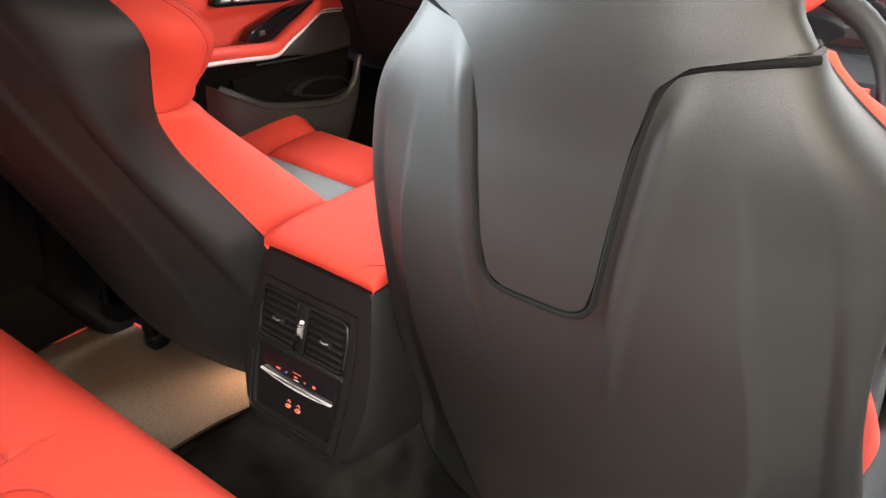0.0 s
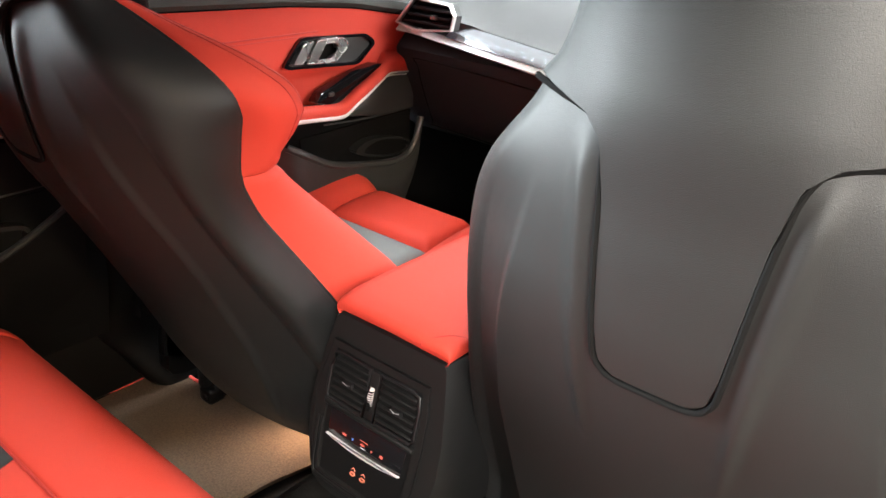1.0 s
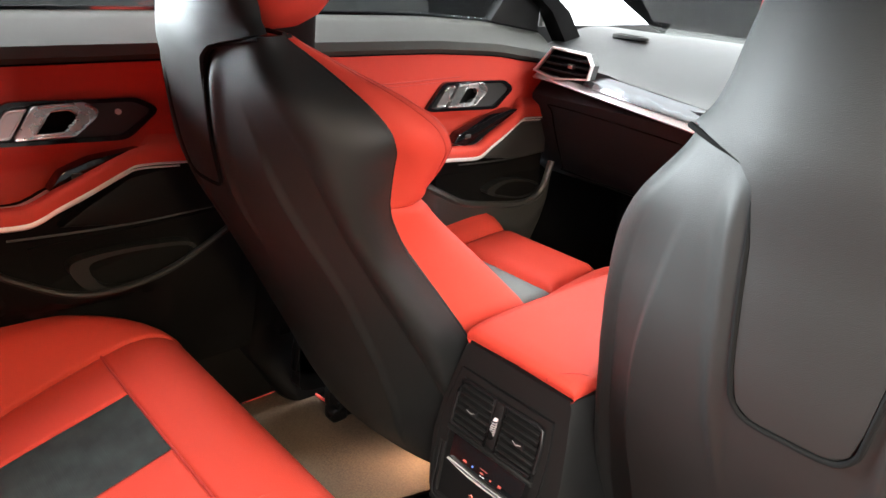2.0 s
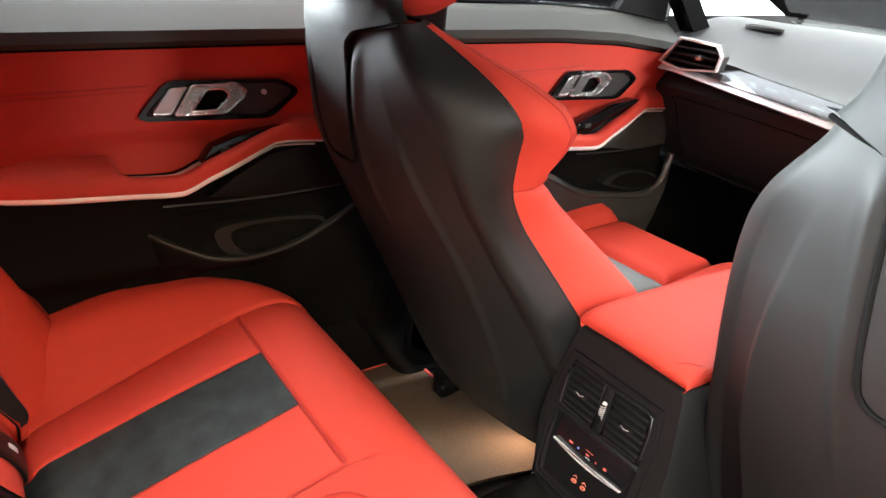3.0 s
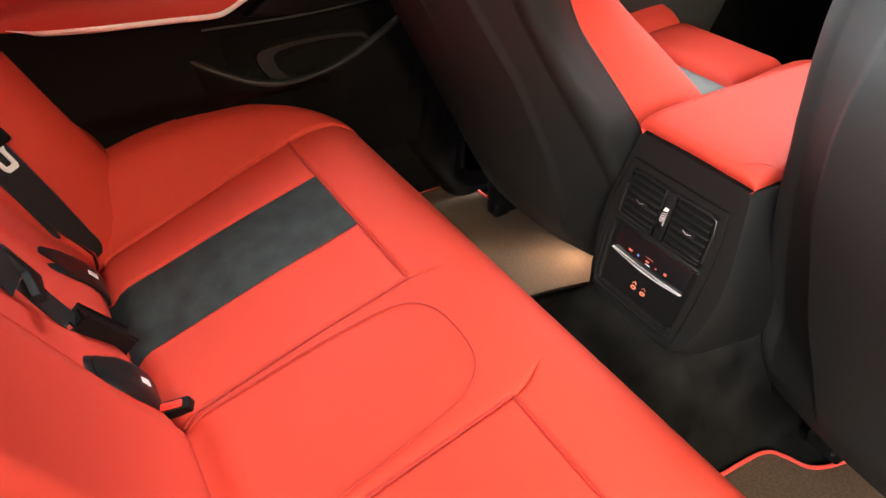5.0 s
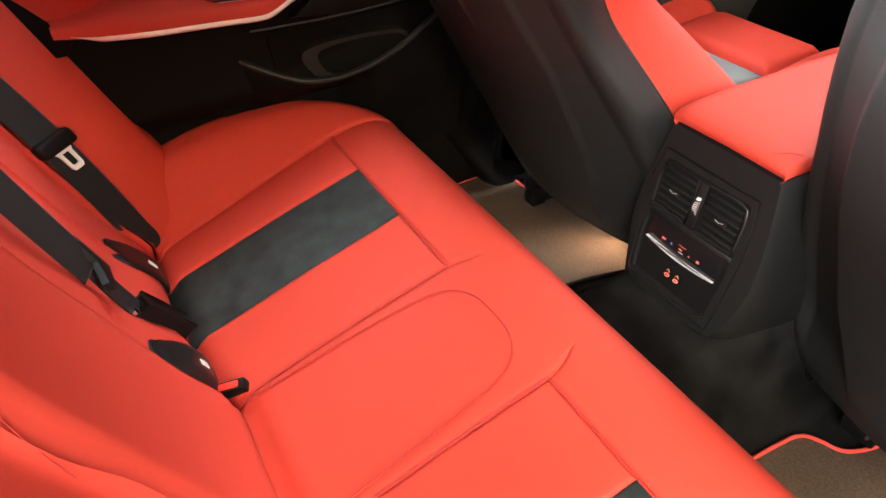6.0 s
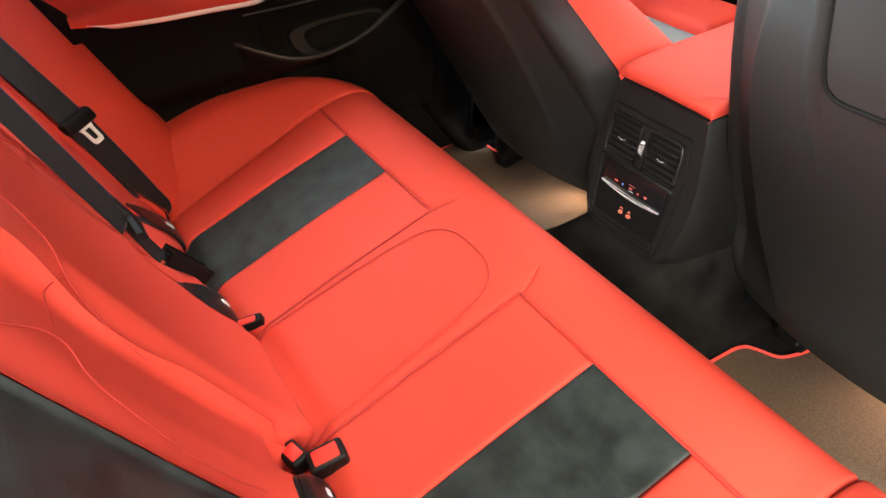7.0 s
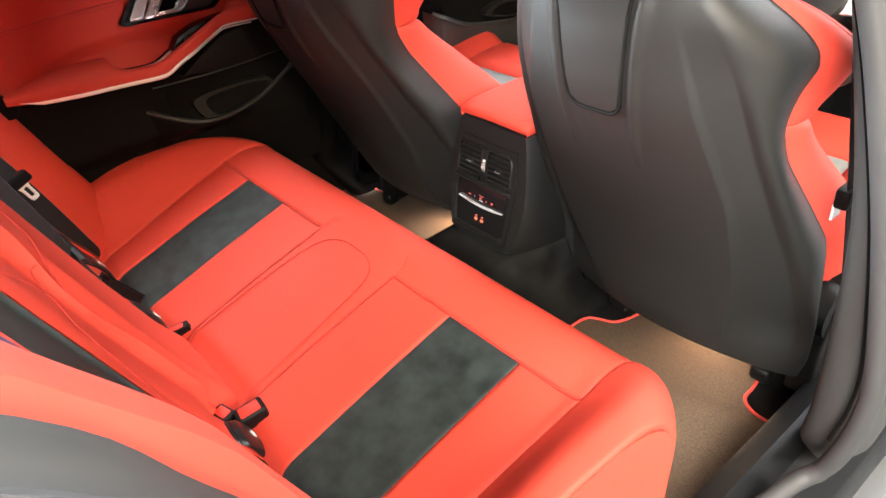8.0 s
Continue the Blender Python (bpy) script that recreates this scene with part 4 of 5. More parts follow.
        part("rail_bolt", cylinder((s * 0.19 + 0.008, 0.481, 0.045), (s * 0.19 + 0.008, 0.490, 0.045), 0.006, 12), DARK, rail)
        part("rail_bracket", box((s * 0.19 - 0.012, 0.48, 0.07), (s * 0.19 + 0.012, 0.53, 0.14), 0.004), DARK, rail)
    for s in (-1, 1):
        part("hinge_cover", cylinder((s * 0.262, 0.50, 0.27), (s * 0.30, 0.50, 0.27), 0.062, 24, 0.052), BLACK, seat, "black round hinge cover")
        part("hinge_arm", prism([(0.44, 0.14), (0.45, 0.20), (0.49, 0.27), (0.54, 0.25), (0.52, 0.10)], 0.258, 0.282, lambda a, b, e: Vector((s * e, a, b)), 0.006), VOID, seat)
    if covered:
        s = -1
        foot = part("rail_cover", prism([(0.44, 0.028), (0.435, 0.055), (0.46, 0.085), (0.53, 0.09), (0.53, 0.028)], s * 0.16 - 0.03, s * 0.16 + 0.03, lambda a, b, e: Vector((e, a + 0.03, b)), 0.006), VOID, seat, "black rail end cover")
        part("cover_slot", box((s * 0.16 - 0.016, 0.462, 0.050), (s * 0.16 + 0.016, 0.470, 0.064), 0.001), VOID, foot)
        part("cover_clip", box((s * 0.16 + 0.016, 0.460, 0.050), (s * 0.16 + 0.021, 0.468, 0.056), 0.001), RIM, foot)
    lamp = part("footwell_lamp", box((-0.02, 0.585, 0.122), (0.02, 0.615, 0.132), 0.002), DARK, seat)
    part("lamp_lens", box((-0.014, 0.588, 0.120), (0.014, 0.612, 0.1225), 0.001), LAMP_LENS, lamp, "warm lit lamp lens")
    return seat


LEFT_SEAT, RIGHT_SEAT = (-0.426, 0.0, 0.0), (0.425, 0.085, 0.0)
front_seat(LEFT_SEAT, 5.0, False)
front_seat(RIGHT_SEAT, 0.0, True)
for sx, sy, _ in (LEFT_SEAT, RIGHT_SEAT):
    spot_lamp("footwell_light", (sx + 0.05, sy + 0.575, 0.116), (sx + 0.09, sy + 0.44, 0.0), 8.0, (1.0, 0.64, 0.40), 160)


# ---- centre console ----
def console():
    c = thing("centre_console", "black plastic centre console with rear vents and red lid", "console")

    def at(a, b, depth):
        return Vector((a, 0.375 + 0.23 * (b - 0.4) - depth, b))

    def outline(grow=0.0, low=0.235, high=0.51):
        half = [(0.0, low - 0.006), (0.055, low - 0.005), (0.080, low - 0.002), (0.096, low + 0.006), (0.108, low + 0.028), (0.120, 0.305), (0.126, 0.345), (0.124, 0.395), (0.115, 0.45), (0.105, high - 0.008), (0.098, high), (0.0, high)]
        return [(a + grow, b) for a, b in half] + [(-a - grow, b) for a, b in reversed(half[1:-1])]
    loops = []
    for dep, g, lo in ((0.0, 0.0, 0.235), (-0.012, 0.006, 0.228), (-0.05, 0.012, 0.215), (-0.16, 0.022, 0.20), (-0.45, 0.03, 0.20), (-0.8, 0.03, 0.20)):
        loops.append([at(a, b, dep) for a, b in outline(g, lo)])
    part("console_body", loft(loops), CONSOLE, c, "black grained console body", 30)
    def fa(a, b, depth):
        return at(a - 0.005, b, depth)
    # raised face frame
    face_o = [(-0.092, 0.472), (0.092, 0.472), (0.099, 0.43), (0.101, 0.38), (0.099, 0.33), (0.090, 0.248), (-0.090, 0.248), (-0.103, 0.31), (-0.110, 0.38), (-0.102, 0.43)]
    face_i = [(-0.082, 0.461), (0.083, 0.461), (0.087, 0.43), (0.087, 0.385), (0.085, 0.33), (0.079, 0.262), (-0.079, 0.262), (-0.085, 0.33), (-0.087, 0.385), (-0.086, 0.43)]
    part("face_frame", frame_ring(face_o, face_i, -0.004, 0.0045, fa), CONSOLE, c)
    part("face_plate", prism(face_i, -0.004, 0.001, fa), DARK, c)
    part("frame_line", tube([fa(a, b, 0.0042) for a, b in face_o], 0.0012, 6, closed=True), BLACK, c)
    # two vents: a black plate painted in as shade, a rounded frame and tilted slats
    for s in (-1, 1):
        poly = [(s * 0.010, 0.455), (s * 0.079, 0.455), (s * 0.082, 0.43), (s * 0.082, 0.385), (s * 0.010, 0.385)]
        v = part("rear_vent", prism(poly, -0.003, 0.0015, fa), VOID, c)
        edge = [(s * 0.0115, 0.4575), (s * 0.070, 0.4590), (s * 0.0815, 0.4555), (s * 0.0855, 0.435), (s * 0.0855, 0.392), (s * 0.082, 0.3835), (s * 0.0115, 0.3825)]
        part("vent_frame", tube([fa(a, b, 0.007) for a, b in edge], 0.0032, 10, closed=True), SLAT, v, "rounded black vent frame")
        for k in range(6):
            z = 0.3925 + 0.0115 * k
            w = 0.081 - 0.002 * (k > 3)
            tilt = lambda a, b, d: fa(a, b - 0.25 * (d - 0.002), d)
            part("vent_slat", prism([(s * 0.0125, z - 0.0011), (s * w, z - 0.0011), (s * w, z + 0.0011), (s * 0.0125, z + 0.0011)], 0.0058, 0.0098, tilt, 0.0006), CONSOLE, v)
        part("vent_knob", prism([(s * 0.036, 0.4150), (s * 0.060, 0.4150), (s * 0.057, 0.4215), (s * 0.039, 0.4215)], 0.006, 0.0125, fa, 0.0015), SLAT, v)
        part("knob_mark", tube([fa(s * 0.040, 0.4207, 0.0124), fa(s * 0.047, 0.4180, 0.0128), fa(s * 0.056, 0.4203, 0.0124)], 0.0004, 5), SILVER, v)
    part("vent_divider", prism([(-0.0085, 0.383), (0.0085, 0.383), (0.0085, 0.457), (-0.0085, 0.457)], 0.0, 0.0085, fa, 0.002), CONSOLE, c)
    wheel = part("vent_wheel", cylinder(fa(-0.0036, 0.415, -0.010), fa(0.0036, 0.415, -0.010), 0.0235, 28), SILVER, c, "ribbed chrome vent wheel")
    for k in range(9):
        z = 0.4005 + 0.0034 * k
        part("wheel_rib", prism([(-0.0038, z), (0.0038, z + 0.0008), (0.0038, z + 0.0024), (-0.0038, z + 0.0014)], 0.006, 0.0142, fa), DARK, wheel)
    part("vent_bezel", prism([(-0.089, 0.371), (0.089, 0.371), (0.089, 0.3795), (-0.089, 0.3795)], 0.0, 0.010, fa, 0.004, 3), CONSOLE, c, "rounded black bar under the vents")
    # climate panel
    p = part("climate_panel", prism([(-0.075, 0.327), (-0.076, 0.369), (0.076, 0.369), (0.073, 0.327), (0.04, 0.3215), (0.0, 0.319), (-0.04, 0.3215)], 0.0, 0.002, fa, 0.001), GLOSS, c, "gloss black climate display")
    low = [(-0.075 + 0.148 * k / 16, 0.3245 - 0.006 * (1 - ((k - 8) / 8) ** 2)) for k in range(17)]
    sh = [0.0030 * (1 - abs((k - 8) / 8) ** 2.5) + 0.0007 for k in range(17)]
    part("silver_blade", prism([(a, b) for a, b in low] + [(a, b + h) for (a, b), h in reversed(list(zip(low, sh)))], 0.002, 0.007, fa, 0.0006), BLADE, c, "bright silver curved blade")
    for x, z, w, h, m in ((-0.041, 0.3345, 0.008, 0.003, ICON_RED), (-0.024, 0.3345, 0.003, 0.003, ICON_BLUE), (-0.004, 0.335, 0.007, 0.0025, ICON_RED), (-0.002, 0.342, 0.016, 0.0008, ICON_RED), (-0.002, 0.331, 0.010, 0.0008, ICON_WHITE), (0.015, 0.3335, 0.003, 0.0025, ICON_RED), (0.034, 0.334, 0.006, 0.004, ICON_RED)):
        part("climate_icon", prism([(x - w / 2, z), (x + w / 2, z), (x + w / 2, z + h), (x - w / 2, z + h)], 0.002, 0.0025, fa), m, p)
    # charging sockets
    for x in (-0.012, 0.008):
        ring = [(x + 0.0052 * math.cos(6.2832 * k / 16), 0.284 + 0.0030 * math.sin(6.2832 * k / 16)) for k in range(16)]
        hole = [(x + (a - x) * 0.72, 0.284 + (b - 0.284) * 0.55) for a, b in ring]
        sk = part("charging_socket", frame_ring(ring, hole, 0.0, 0.003, fa), ICON_AMBER, c, "lit amber socket rim")
        # black plate as the shade inside the socket
        part("socket_shade", prism(hole, 0.0, 0.0014, fa), VOID, sk)
        part("socket_mark", tube([fa(x - 0.0038, 0.290, 0.0016), fa(x, 0.294, 0.0016), fa(x + 0.0038, 0.290, 0.0016)], 0.0007, 5), ICON_AMBER, sk)
    # two ridges round the foot of the face
    for off, r in ((0.0, 0.0026), (0.0085, 0.0020)):
        run = [(-0.088 - off, 0.345), (-0.0855 - off, 0.300), (-0.082 - off, 0.268 - off), (-0.072, 0.2600 - off), (0.0, 0.2585 - off), (0.064, 0.2600 - off), (0.078 + off * 0.3, 0.268 - off)]
        part("lower_ridge", tube([fa(p.x, p.y, 0.0045) for p in curve_points([(a, b, 0) for a, b in run], 8)], r, 8), SLAT, c)
    # lid
    rows = []
    for dy, z0, z1, w in ((0.006, 0.507, 0.510, 0.098), (-0.005, 0.506, 0.514, 0.104), (-0.008, 0.506, 0.527, 0.106), (-0.0065, 0.506, 0.533, 0.107), (0.0, 0.506, 0.5370, 0.107), (0.03, 0.506, 0.5405, 0.108), (0.10, 0.506, 0.5415, 0.109), (0.30, 0.506, 0.5400, 0.108), (0.42, 0.505, 0.536, 0.104), (0.44, 0.505, 0.522, 0.10)):
        y = 0.408 + dy
        b = min(0.010, (z1 - z0) * 0.35)
        rows.append([Vector(p) for p in ((-w + b, y, z0), (w - b, y, z0), (w, y, z0 + b), (w, y, z1 - b), (w - b * 0.4, y, z1 - b * 0.3), (w - b * 1.8, y, z1), (0, y, z1 + 0.002), (-w + b * 1.8, y, z1), (-w + b * 0.4, y, z1 - b * 0.3), (-w, y, z1 - b), (-w, y, z0 + b))])
    l = part("lid", loft(rows), RED, c, "red leather padded console lid", 60)
    part("lid_seam", tube(curve_points([(0.056, 0.4006, 0.521), (0.058, 0.4003, 0.528), (0.070, 0.4085, 0.5368), (0.088, 0.428, 0.5398), (0.1055, 0.442, 0.5365)], 6), 0.0009, 6), RED_SEAM_SHADE, l)
    # front part of the console between the seats
    part("selector_panel", slab(lambda u, v: Vector((-0.10 + 0.2 * u, 0.86 + 0.34 * v, 0.47 + 0.10 * v)), 6, 8, (0, 0, -0.1)), GLOSS, c, "gloss black selector panel")
    return c


console()


# ---- floor mats ----
def floor_mat(side):
    m = thing("floor_mat", "beige velour floor mat with red piping", "floor mat", group="floor mats")
    out = [(0.20, 0.15), (0.205, 0.42), (0.212, 0.485), (0.235, 0.505), (0.268, 0.520), (0.285, 0.550), (0.30, 0.60), (0.34, 0.645), (0.44, 0.665), (0.54, 0.655), (0.60, 0.615), (0.617, 0.56), (0.622, 0.514), (0.655, 0.490), (0.705, 0.485), (0.722, 0.46), (0.722, 0.15)]
    if side < 0:
        out = [(0.335, 0.15), (0.322, 0.39), (0.302, 0.49), (0.287, 0.56), (0.30, 0.64), (0.40, 0.67), (0.55, 0.67), (0.625, 0.63), (0.643, 0.575), (0.662, 0.535), (0.70, 0.525), (0.745, 0.522), (0.785, 0.512), (0.80, 0.485), (0.803, 0.40), (0.805, 0.15)]
    pts = [(side * p.x, p.y) for p in curve_points([(a, b, 0) for a, b in out], 4)]
    part("mat_surface", prism(pts, 0.012, 0.020, lambda a, b, e: Vector((a, b, e)), 0.002), MAT_PILE, m, "beige velour surface")
    part("piping", tube([Vector((a, b, 0.0205)) for a, b in pts if side > 0 or abs(a) > 0.62], 0.0038, 8), PIPING, m, "red edge piping")
    return m


floor_mat(1)
floor_mat(-1)


# ---- rear bench ----
CUSH = [(-0.44, 0.245), (-0.40, 0.262), (-0.30, 0.292), (-0.15, 0.336), (0.0, 0.374), (0.048, 0.387), (0.090, 0.387), (0.122, 0.372), (0.143, 0.346), (0.152, 0.312), (0.148, 0.24), (0.125, 0.06)]
PROF = curve_points([(0, y, z) for y, z in CUSH], 10)
LEN = [0.0]
for a_, b_ in zip(PROF, PROF[1:]):
    LEN.append(LEN[-1] + (b_ - a_).length)
S_SEAM = LEN[40]


def along(s):
    """The point of the cushion's profile at the length s."""
    s = min(max(s, 0.0), LEN[-1])
    for k in range(len(LEN) - 1):
        if s <= LEN[k + 1]:
            f = (s - LEN[k]) / (LEN[k + 1] - LEN[k])
            return PROF[k].lerp(PROF[k + 1], f)
    return PROF[-1]


RISE = [(-0.44, 0.105), (-0.30, 0.113), (-0.20, 0.103), (-0.10, 0.086), (0.0, 0.060), (0.05, 0.042), (0.09, 0.030), (0.13, 0.022)]


def cushion_point(x, s):
    p = along(s)
    ax = abs(x)
    back = 6.0 * max(0.0, ax - 0.60) ** 2
    y = p.y - back * step(-0.45, 0.05, p.y)
    rise = (smooth_table(RISE, p.y, 0.03) - (0.016 if x < 0 else 0.0)) * step(0.57, 0.69, ax) * step(0.10, 0.30, p.z) - 0.080 * step(0.715, 0.77, ax) ** 1.5 * step(0.15, 0.33, p.z)
    crease = -0.375 + 0.030 * (1 - step(0.10, 0.16, ax)) + 0.012 * (1 - step(0.24, 0.31, ax)) + 0.10 * step(0.56, 0.70, ax)
    p = Vector((p.x, p.y, p.z - 0.016 * (1 - step(crease - 0.004, crease + 0.016, p.y)) * (1 - step(0.60, 0.66, ax))))
    dish = -0.003 * math.exp(-((ax - 0.38) / 0.13) ** 2) * (1 - step(-0.1, 0.05, p.y))
    crown = 0.006 * math.exp(-(ax / 0.12) ** 2) * (1 - step(0.0, 0.1, p.y))
    return Vector((x, y, p.z + rise + dish + crown))


def rear_bench():
    b = thing("rear_bench", "red leather rear bench with black perforated inserts", "car seat")
    cu = part("cushion", slab(lambda u, v: cushion_point(-0.728 + 1.446 * u, LEN[-1] * v) + Vector((0, -0.008 * step(0.7, 0.9, v), -0.009)), 60, 50, (0, -0.02, -0.05)), RED_SEAM_SHADE, b, "rear seat cushion")
    L = LEN[-1]

    def patch(name, xa, xb, s0, s1, mat, label, puff=0.004, edge=0.022, sink=0.006, n=(16, 30), ease=(None, None)):
        """xa and xb: the side lines as functions of the length s."""
        def f(u, v):
            s = s0 + (s1 - s0) * v
            return cushion_point(xa(s) + (xb(s) - xa(s)) * u, s)
        w = abs(xb(s0) - xa(s0))
        return part(name, cushion_patch(f, n[0], n[1], puff, edge, sink, (w, s1 - s0), ease), mat, cu, label, 75)
    arm = lambda s: 0.130 - 0.030 * step(S_SEAM + 0.0, S_SEAM + 0.09, s)
    k = lambda x0, x1=None: (lambda s: x0 + ((x1 if x1 is not None else x0) - x0) * min(1, s / S_SEAM))
    out = lambda v: 0.03 * step(S_SEAM + 0.03, S_SEAM + 0.09, v * L)
    patch("centre_panel", lambda s: -arm(s), arm, 0, L, RED, "red leather centre seat panel", 0.002, 0.008, 0.0045, (24, 70), (out, out))
    for sd in (-1, 1):
        def side(fa, fb):
            return (fa, fb) if sd > 0 else ((lambda s: -fb(s)), (lambda s: -fa(s)))
        patch("inner_panel", *side(k(0.130), k(0.292, 0.297)), 0, S_SEAM, RED, "red leather inner seat panel", 0.002, 0.007, 0.0045)
        patch("insert_panel", *side(k(0.292, 0.297), k(0.460, 0.469)), 0, S_SEAM, INSERT, "black perforated leather insert", 0.0005, 0.006, 0.001)
        patch("outer_panel", *side(k(0.460, 0.469), k(0.555, 0.598)), 0, S_SEAM, RED, "red leather outer seat panel", 0.002, 0.007, 0.0045)
        patch("front_roll", *side(arm, lambda s: 0.598), S_SEAM, L, RED, "red leather seat front roll", 0.002, 0.008, 0.0045, (30, 40), ((lambda v: out(S_SEAM / L + v * (1 - S_SEAM / L))) if sd > 0 else None, (lambda v: out(S_SEAM / L + v * (1 - S_SEAM / L))) if sd < 0 else None))
        patch("side_bolster", *side(k(0.555, 0.598), lambda s: 0.748 if sd < 0 else 0.724), 0, L, RED, "red leather outer seat bolster", 0.003, 0.010, 0.006, (22, 60))
    ends = [cushion_point(0.722, L * i / 40) for i in range(41)]
    part("end_panel", prism([(p.y - 0.004, p.z - 0.007) for p in ends] + [(-0.44, 0.06)], 0.700, 0.7225, lambda a, b, e: Vector((e, a, b))), RED, cu, "red leather end of the seat cushion")
    for sd in (-1, 1):
        part("panel_seam", tube([cushion_point(sd * 0.130, S_SEAM * i / 30) + Vector((0, 0, 0.0008)) for i in range(31)], 0.0022, 6), RED_SEAM_SHADE, cu, "sewn seam between the seat panels")
        part("panel_seam", tube([cushion_point(sd * (0.130 + 0.468 * i / 30), S_SEAM) + Vector((0, 0, -0.0002)) for i in range(31)], 0.0022, 6), RED_SEAM_SHADE, cu)
    u_line = [(-0.118, -0.37), (-0.110, -0.20), (-0.100, -0.08), (-0.085, -0.03), (-0.05, -0.005), (0.0, 0.0), (0.05, -0.005), (0.085, -0.03), (0.100, -0.08), (0.110, -0.20), (0.118, -0.37)]
    pts = []
    for p in curve_points([(a, y, 0) for a, y in u_line], 8):
        s = min(range(len(PROF)), key=lambda q: abs(PROF[q].y - p.y) + (9 if q > 45 else 0))
        c = cushion_point(p.x, LEN[s])
        pts.append(Vector((p.x, p.y, c.z + (p.y - PROF[s].y) * 0.27 + 0.0044)))
    part("stitch_line", tube(pts, 0.0015, 6), RED_SEAM_SHADE, cu, "sewn seam on the centre panel")

    # backrest
    SEAMS = [[(0.078, 0.80), (0.085, 0.752), (0.121, 0.69), (0.136, 0.637), (0.149, 0.565)], [(0.121, 0.69), (0.160, 0.697), (0.214, 0.695)],
             [(0.262, 0.80), (0.247, 0.758), (0.214, 0.695), (0.244, 0.658), (0.260, 0.572), (0.267, 0.488), (0.262, 0.42)]]
    BACK = [(0.255, -0.385), (0.30, -0.408), (0.40, -0.448), (0.516, -0.500), (0.73, -0.588), (0.90, -0.655), (1.02, -0.702)]

    def back_point(x, z):
        ax = abs(x)
        y = smooth_table(BACK, z, 0.03)
        y += 0.045 * (1 - step(0.10, 0.15, ax))
        y += 0.016 * (1 - step(0.22, 0.30, ax)) * step(0.10, 0.15, ax)
        y += (0.150 if x < 0 else 0.106 + 0.030 * (1 - step(0.40, 0.62, z))) * step(0.53, 0.70, ax) * (1 - 0.85 * step(0.725, 0.765, ax)) * (1 - 0.4 * step(0.80, 1.0, z))
        y += 0.012 * math.exp(-((z - 0.30) / 0.05) ** 2) + 0.014 * math.exp(-((z - 0.33) / 0.045) ** 2) * step(0.13, 0.17, ax) * (1 - step(0.50, 0.56, ax)) * (1 if x < 0 else 0.2)
        y -= 0.012 * (1 - step(0.262, 0.292, z)) + 0.030 * step(0.10, 0.12, x) * (1 - step(0.185, 0.205, x)) * (1 - step(0.32, 0.37, z))
        y -= 0.03 * step(0.95, 1.0, z)
        return Vector((x, y, z))
    bk = part("backrest", slab(lambda u, v: back_point(-0.725 + 1.45 * u, 0.25 + 0.74 * v) + Vector((0, -0.018, 0)), 60, 40, (0, -0.07, -0.01)), RED_SEAM_SHADE, b, "rear seat backrest")

    def bpatch(name, xa, xb, z0, z1, mat, label, puff=0.004, edge=0.022, sink=0.006, n=(16, 30)):
        def f(u, v):
            z = z0 + (z1 - z0) * v
            return back_point(xa(z) + (xb(z) - xa(z)) * u, z)
        return part(name, cushion_patch(f, n[0], n[1], puff, edge, sink, (abs(xb(z0) - xa(z0)), z1 - z0)), mat, bk, label, 75)
    mid = lambda z: 0.128 + 0.012 * step(0.50, 0.60, z) - 0.02 * step(0.62, 0.75, z)
    bpatch("centre_back", lambda z: -mid(z), mid, 0.268, 0.96, RED, "red leather centre backrest panel", 0.004, 0.02, 0.005, (24, 40))
    for sd in (-1, 1):
        def side(fa, fb):
            return (fa, fb) if sd > 0 else ((lambda z: -fb(z)), (lambda z: -fa(z)))
        bpatch("inner_back", *side(mid, lambda z: 0.288), 0.262, 0.96, RED, "red leather inner backrest panel", 0.004, 0.02, 0.006)
        bpatch("back_insert", *side(lambda z: 0.288, lambda z: 0.43), 0.262, 0.96, INSERT if sd > 0 else RED, "", 0.002, 0.008, 0.004)
        bpatch("outer_back", *side(lambda z: 0.43, lambda z: 0.55), 0.262, 0.96, RED, "red leather outer backrest panel", 0.002, 0.012, 0.004)
        bpatch("back_bolster", *side(lambda z: 0.55, lambda z: 0.76), 0.262, 0.985, RED, "red leather outer backrest bolster", 0.006, 0.03, 0.008, (48, 70))
    for sd in (-1, 1):
        for line in SEAMS:
            pts = curve_points([(a, 0, z) for a, z in line], 6)
            part("sewn_seam", tube([back_point(sd * p.x, p.z) + Vector((0, 0.0044, 0)) for p in pts], 0.0009, 6), RED_SEAM_SHADE, bk)
    return b, back_point


bench, back_point = rear_bench()


# ---- belts and buckles ----
def buckle(at, turn, size, label, red=True):
    """A buckle block, its long side along its own y, with the red release button in the upper face."""
    k = thing("belt_buckle", label, "belt buckle", group="rear belt buckles")
    w, l, h = size
    part("housing", box((-w, -l, -h), (w, 0.0, h), min(w, h) * 0.35, 3), BLACK, k)
    if red:
        part("release_button", box((-w * 0.70, -l * 0.84, h * 0.5), (w * 0.70, -l * 0.14, h + 0.0012), 0.003, 2), BUTTON, k, "red release button")
    else:
        part("slot", box((-w * 0.7, -0.004, -h * 0.4), (w * 0.7, 0.0006, h * 0.4), 0.0005), VOID, k)
    k.matrix_world = pose(*at, *turn)
    return k


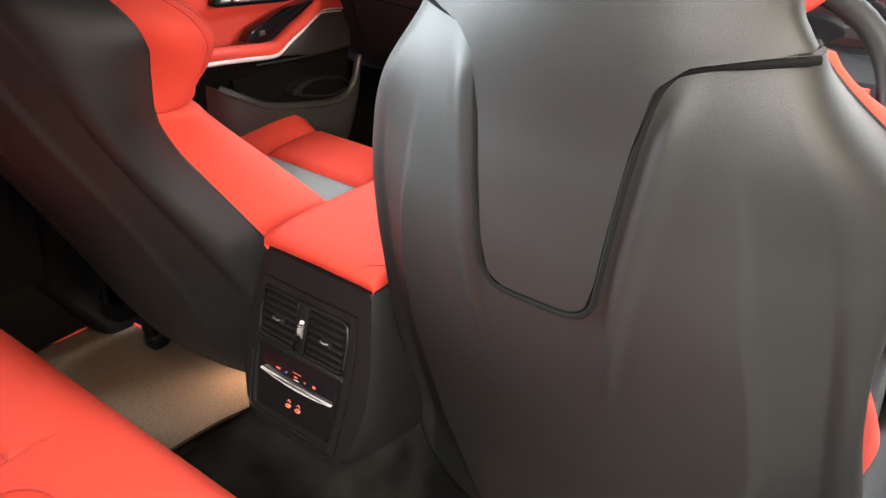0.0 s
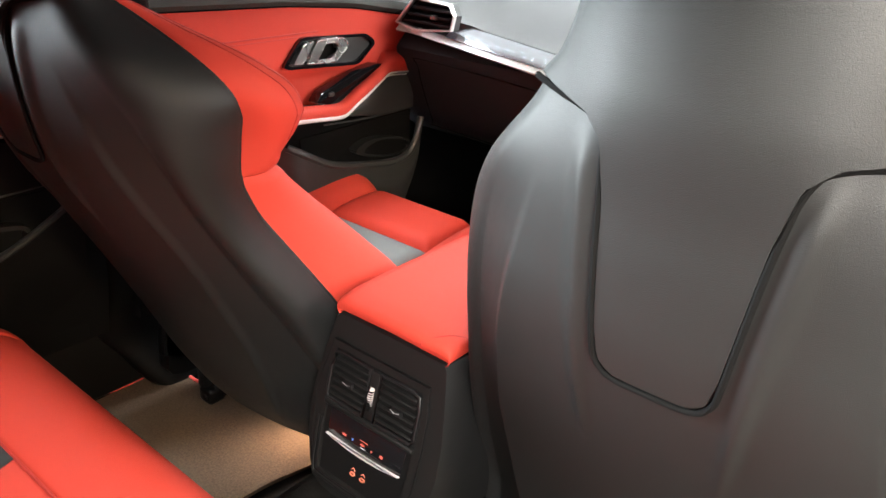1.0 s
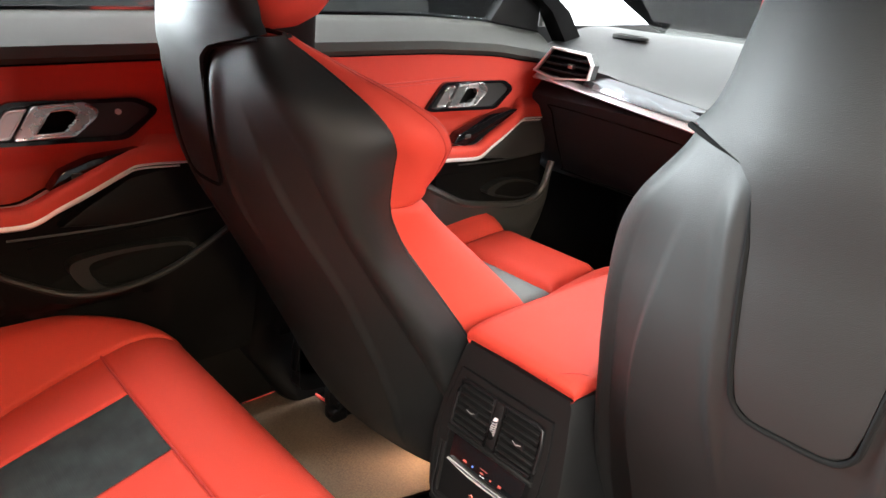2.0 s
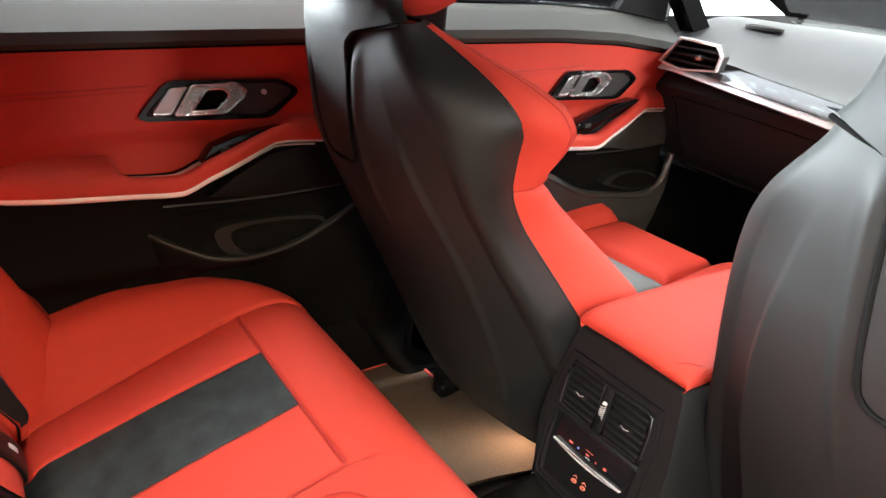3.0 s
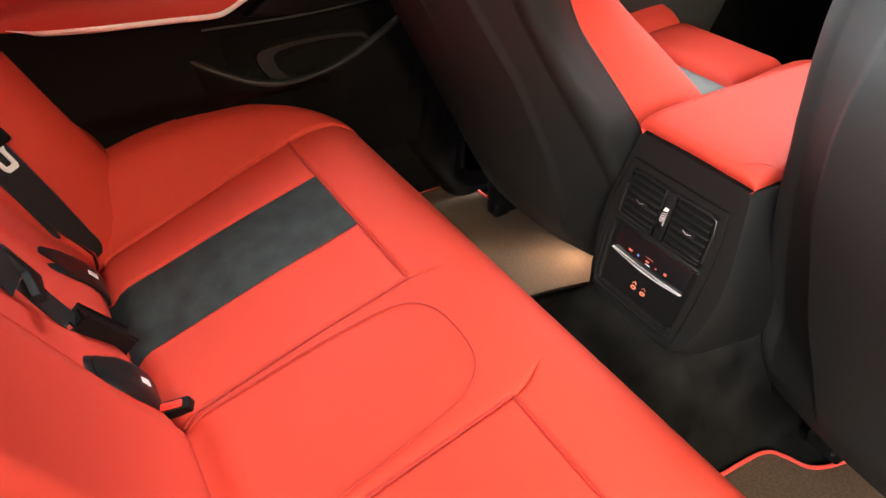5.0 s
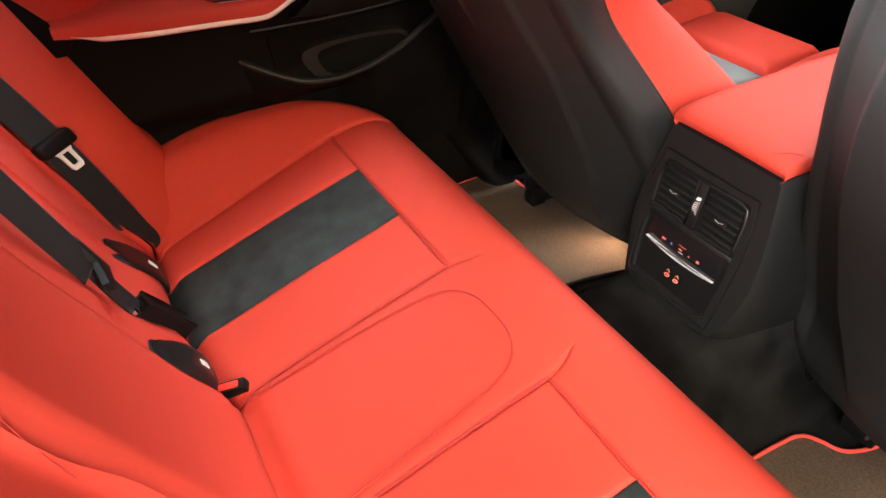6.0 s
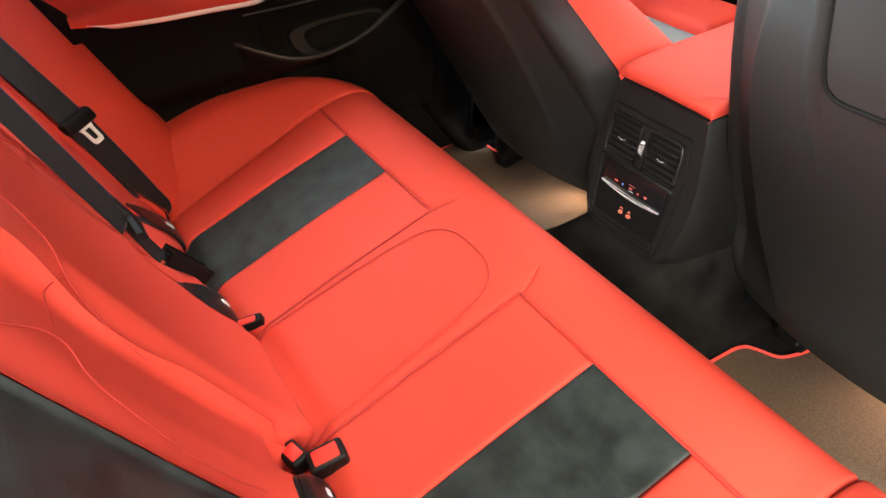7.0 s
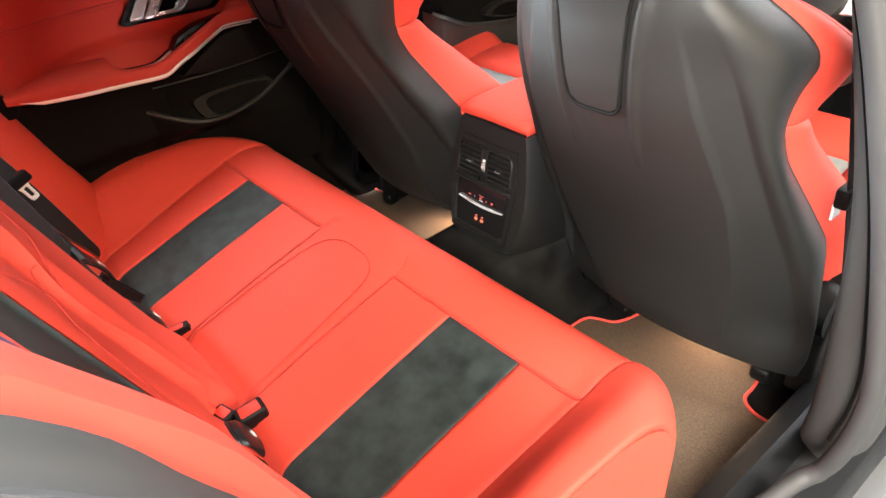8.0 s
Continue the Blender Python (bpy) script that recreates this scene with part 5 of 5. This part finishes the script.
def belt(label, pts, half, tongue_z=None):
    s = thing("seat_belt", label, "seat belt", group="rear seat belts")
    smooth = curve_points(pts, 8)
    part("webbing", ribbon(smooth, half, 0.0018), WEB, s, "black woven webbing")
    h = Vector(half)
    for k in (-1, 1):
        part("webbing_edge", tube([p + h * k for p in smooth], 0.0014, 6), WEB_EDGE if k * h.x * pts[0][0] > 0 else WEB, s, "violet woven edge" if k * h.x * pts[0][0] > 0 else "")
    if tongue_z is not None:
        i = min(range(1, len(smooth) - 1), key=lambda q: abs(smooth[q].z - tongue_z))
        p, d = smooth[i], (smooth[i - 1] - smooth[i + 1]).normalized()
        x = h.normalized()
        n = x.cross(d).normalized()
        if n.y < 0:
            n = -n
        m = Matrix((x, d, n)).transposed().to_4x4()
        m.translation = p + n * 0.004
        grip = box((-0.038, -0.015, -0.009), (0.038, 0.015, 0.012), 0.008, 3)
        grip.transform(m)
        g = part("tongue_grip", grip, BLACK, s, "black plastic tongue grip")
        outer = [(-0.020, -0.010), (-0.014, -0.022), (-0.013, -0.048), (-0.009, -0.054), (0.009, -0.054), (0.013, -0.048), (0.014, -0.022), (0.020, -0.010)]
        inner = [(-0.0075, -0.020), (-0.0075, -0.024), (-0.007, -0.042), (-0.004, -0.045), (0.004, -0.045), (0.007, -0.042), (0.0075, -0.024), (0.0075, -0.020)]
        part("tongue_plate", frame_ring(outer, inner, 0.002, 0.0055, lambda a, c, e: m @ Vector((a, c, e))), WHITE_INK, g, "bright steel tongue plate")
    return s


belt("black seat belt hanging over the red backrest", [(-0.591, -0.682, 1.0), (-0.577, -0.607, 0.85), (-0.568, -0.534, 0.68), (-0.571, -0.473, 0.54), (-0.567, -0.431, 0.43), (-0.561, -0.398, 0.336), (-0.559, -0.385, 0.29), (-0.558, -0.407, 0.25)], (0.020, -0.020, 0.0), 0.53)
belt("black seat belt lying against the bolster", [(0.600, -0.665, 1.0), (0.585, -0.60, 0.85), (0.575, -0.530, 0.68), (0.574, -0.472, 0.54), (0.568, -0.428, 0.43), (0.562, -0.395, 0.336), (0.560, -0.40, 0.25)], (0.0215, 0.0125, 0.0))


def centre_belt():
    b = belt("black centre seat belt clipped beside the backrest", [(-0.262, -0.655, 0.98), (-0.248, -0.585, 0.84), (-0.236, -0.532, 0.70), (-0.240, -0.488, 0.57), (-0.250, -0.462, 0.49)], (0.022, -0.010, -0.003))
    hook = [(-0.027, -0.022), (0.027, -0.022), (0.027, -0.010), (0.012, -0.006), (-0.010, 0.002), (-0.014, 0.034), (-0.020, 0.040), (-0.027, 0.036)]
    part("stopper_clip", prism(hook, 0.0, 0.010, lambda a, c, e: Vector((-0.246 + a - 0.1 * c, -0.458 - 0.42 * c + e, 0.494 + c)), 0.003, 3), BLACK, b, "black plastic belt clip")
    part("lower_strap", ribbon(curve_points([(-0.250, -0.460, 0.490), (-0.262, -0.449, 0.445), (-0.271, -0.437, 0.405), (-0.276, -0.424, 0.37)], 6), (0.016, -0.006, 0.0), 0.0022), WEB, b)
    for k in range(2):
        part("red_stripe", box((-0.272 - 0.003 * k, -0.4515 + 0.003 * k, 0.470 - 0.010 * k), (-0.240 - 0.003 * k, -0.4495 + 0.003 * k, 0.4725 - 0.010 * k)), BUTTON, b, "thin red stripe")
    part("rivet", cylinder((-0.262, -0.438, 0.389), (-0.262, -0.431, 0.392), 0.005, 12), CHROME, b, "bright steel rivet")
    return b


centre_belt()
buckle((0.160, -0.384, 0.290), (0, 6, -76), (0.014, 0.040, 0.016), "black belt buckle with a narrow red button")
buckle((0.172, -0.326, 0.294), (8, 10, -6), (0.017, 0.054, 0.018), "black belt buckle with a wide red button")
buckle((-0.141, -0.328, 0.293), (14, 14, -20), (0.009, 0.060, 0.011), "black belt buckle sunk beside the centre panel")
buckle((-0.283, -0.424, 0.382), (-58, 0, 12), (0.017, -0.085, 0.012), "grey-black belt buckle for the centre belt", False)


def anchor_tab(x, top, half=0.042):
    t = thing("anchor_tab", "black leather child-seat anchor tab with white print", "anchor tab", group="anchor tabs")

    def f(u, v):
        z = 0.285 + (top - 0.285) * v - 0.016 * abs(2 * u - 1) ** 3 * v
        p = back_point(x + half * (2 * u - 1) * (1 - 0.12 * step(0.7, 1.0, v)), z)
        lift = 0.0062 - 0.0025 * abs(2 * u - 1) ** 6 - 0.010 * step(0.80, 1.0, v)
        return p + Vector((0, lift, 0.0))
    part("flap", slab(f, 16, 20, (0, -0.005, 0)), FLAP, t, "black leather flap", 60)
    part("stitch", tube([f(u / 12, 0.93) + Vector((0, 0.0006, 0)) for u in range(13)], 0.0009, 5), DARK, t)
    part("print_mark", slab(lambda u, v: f(0.42 + 0.17 * u, 0.30 + 0.13 * v) + Vector((0, 0.0012, 0)), 2, 2, (0, -0.001, 0)), WHITE_INK, t, "small white printed mark")
    return t


for x, top in ((-0.450, 0.405), (-0.182, 0.39), (0.228, 0.352), (0.455, 0.42)):
    anchor_tab(x, top, 0.033)


def front_belt():
    f = thing("seat_belt", "black front seat belt hanging down the centre pillar", "seat belt")
    pts = curve_points([(0.715, 0.33, 1.10), (0.728, 0.385, 0.86), (0.745, 0.45, 0.62), (0.760, 0.50, 0.40), (0.765, 0.53, 0.24)], 6)
    part("webbing", ribbon(pts, (0.006, 0.021, 0.004), 0.0018), WEB, f, "black woven webbing")
    part("tongue_grip", box((0.724, 0.425, 0.575), (0.748, 0.475, 0.610), 0.006, 2), BLACK, f, "black plastic tongue grip")
    part("tongue_plate", box((0.722, 0.435, 0.548), (0.726, 0.463, 0.577), 0.001), STEEL, f, "bright steel tongue plate")
    return f


front_belt()
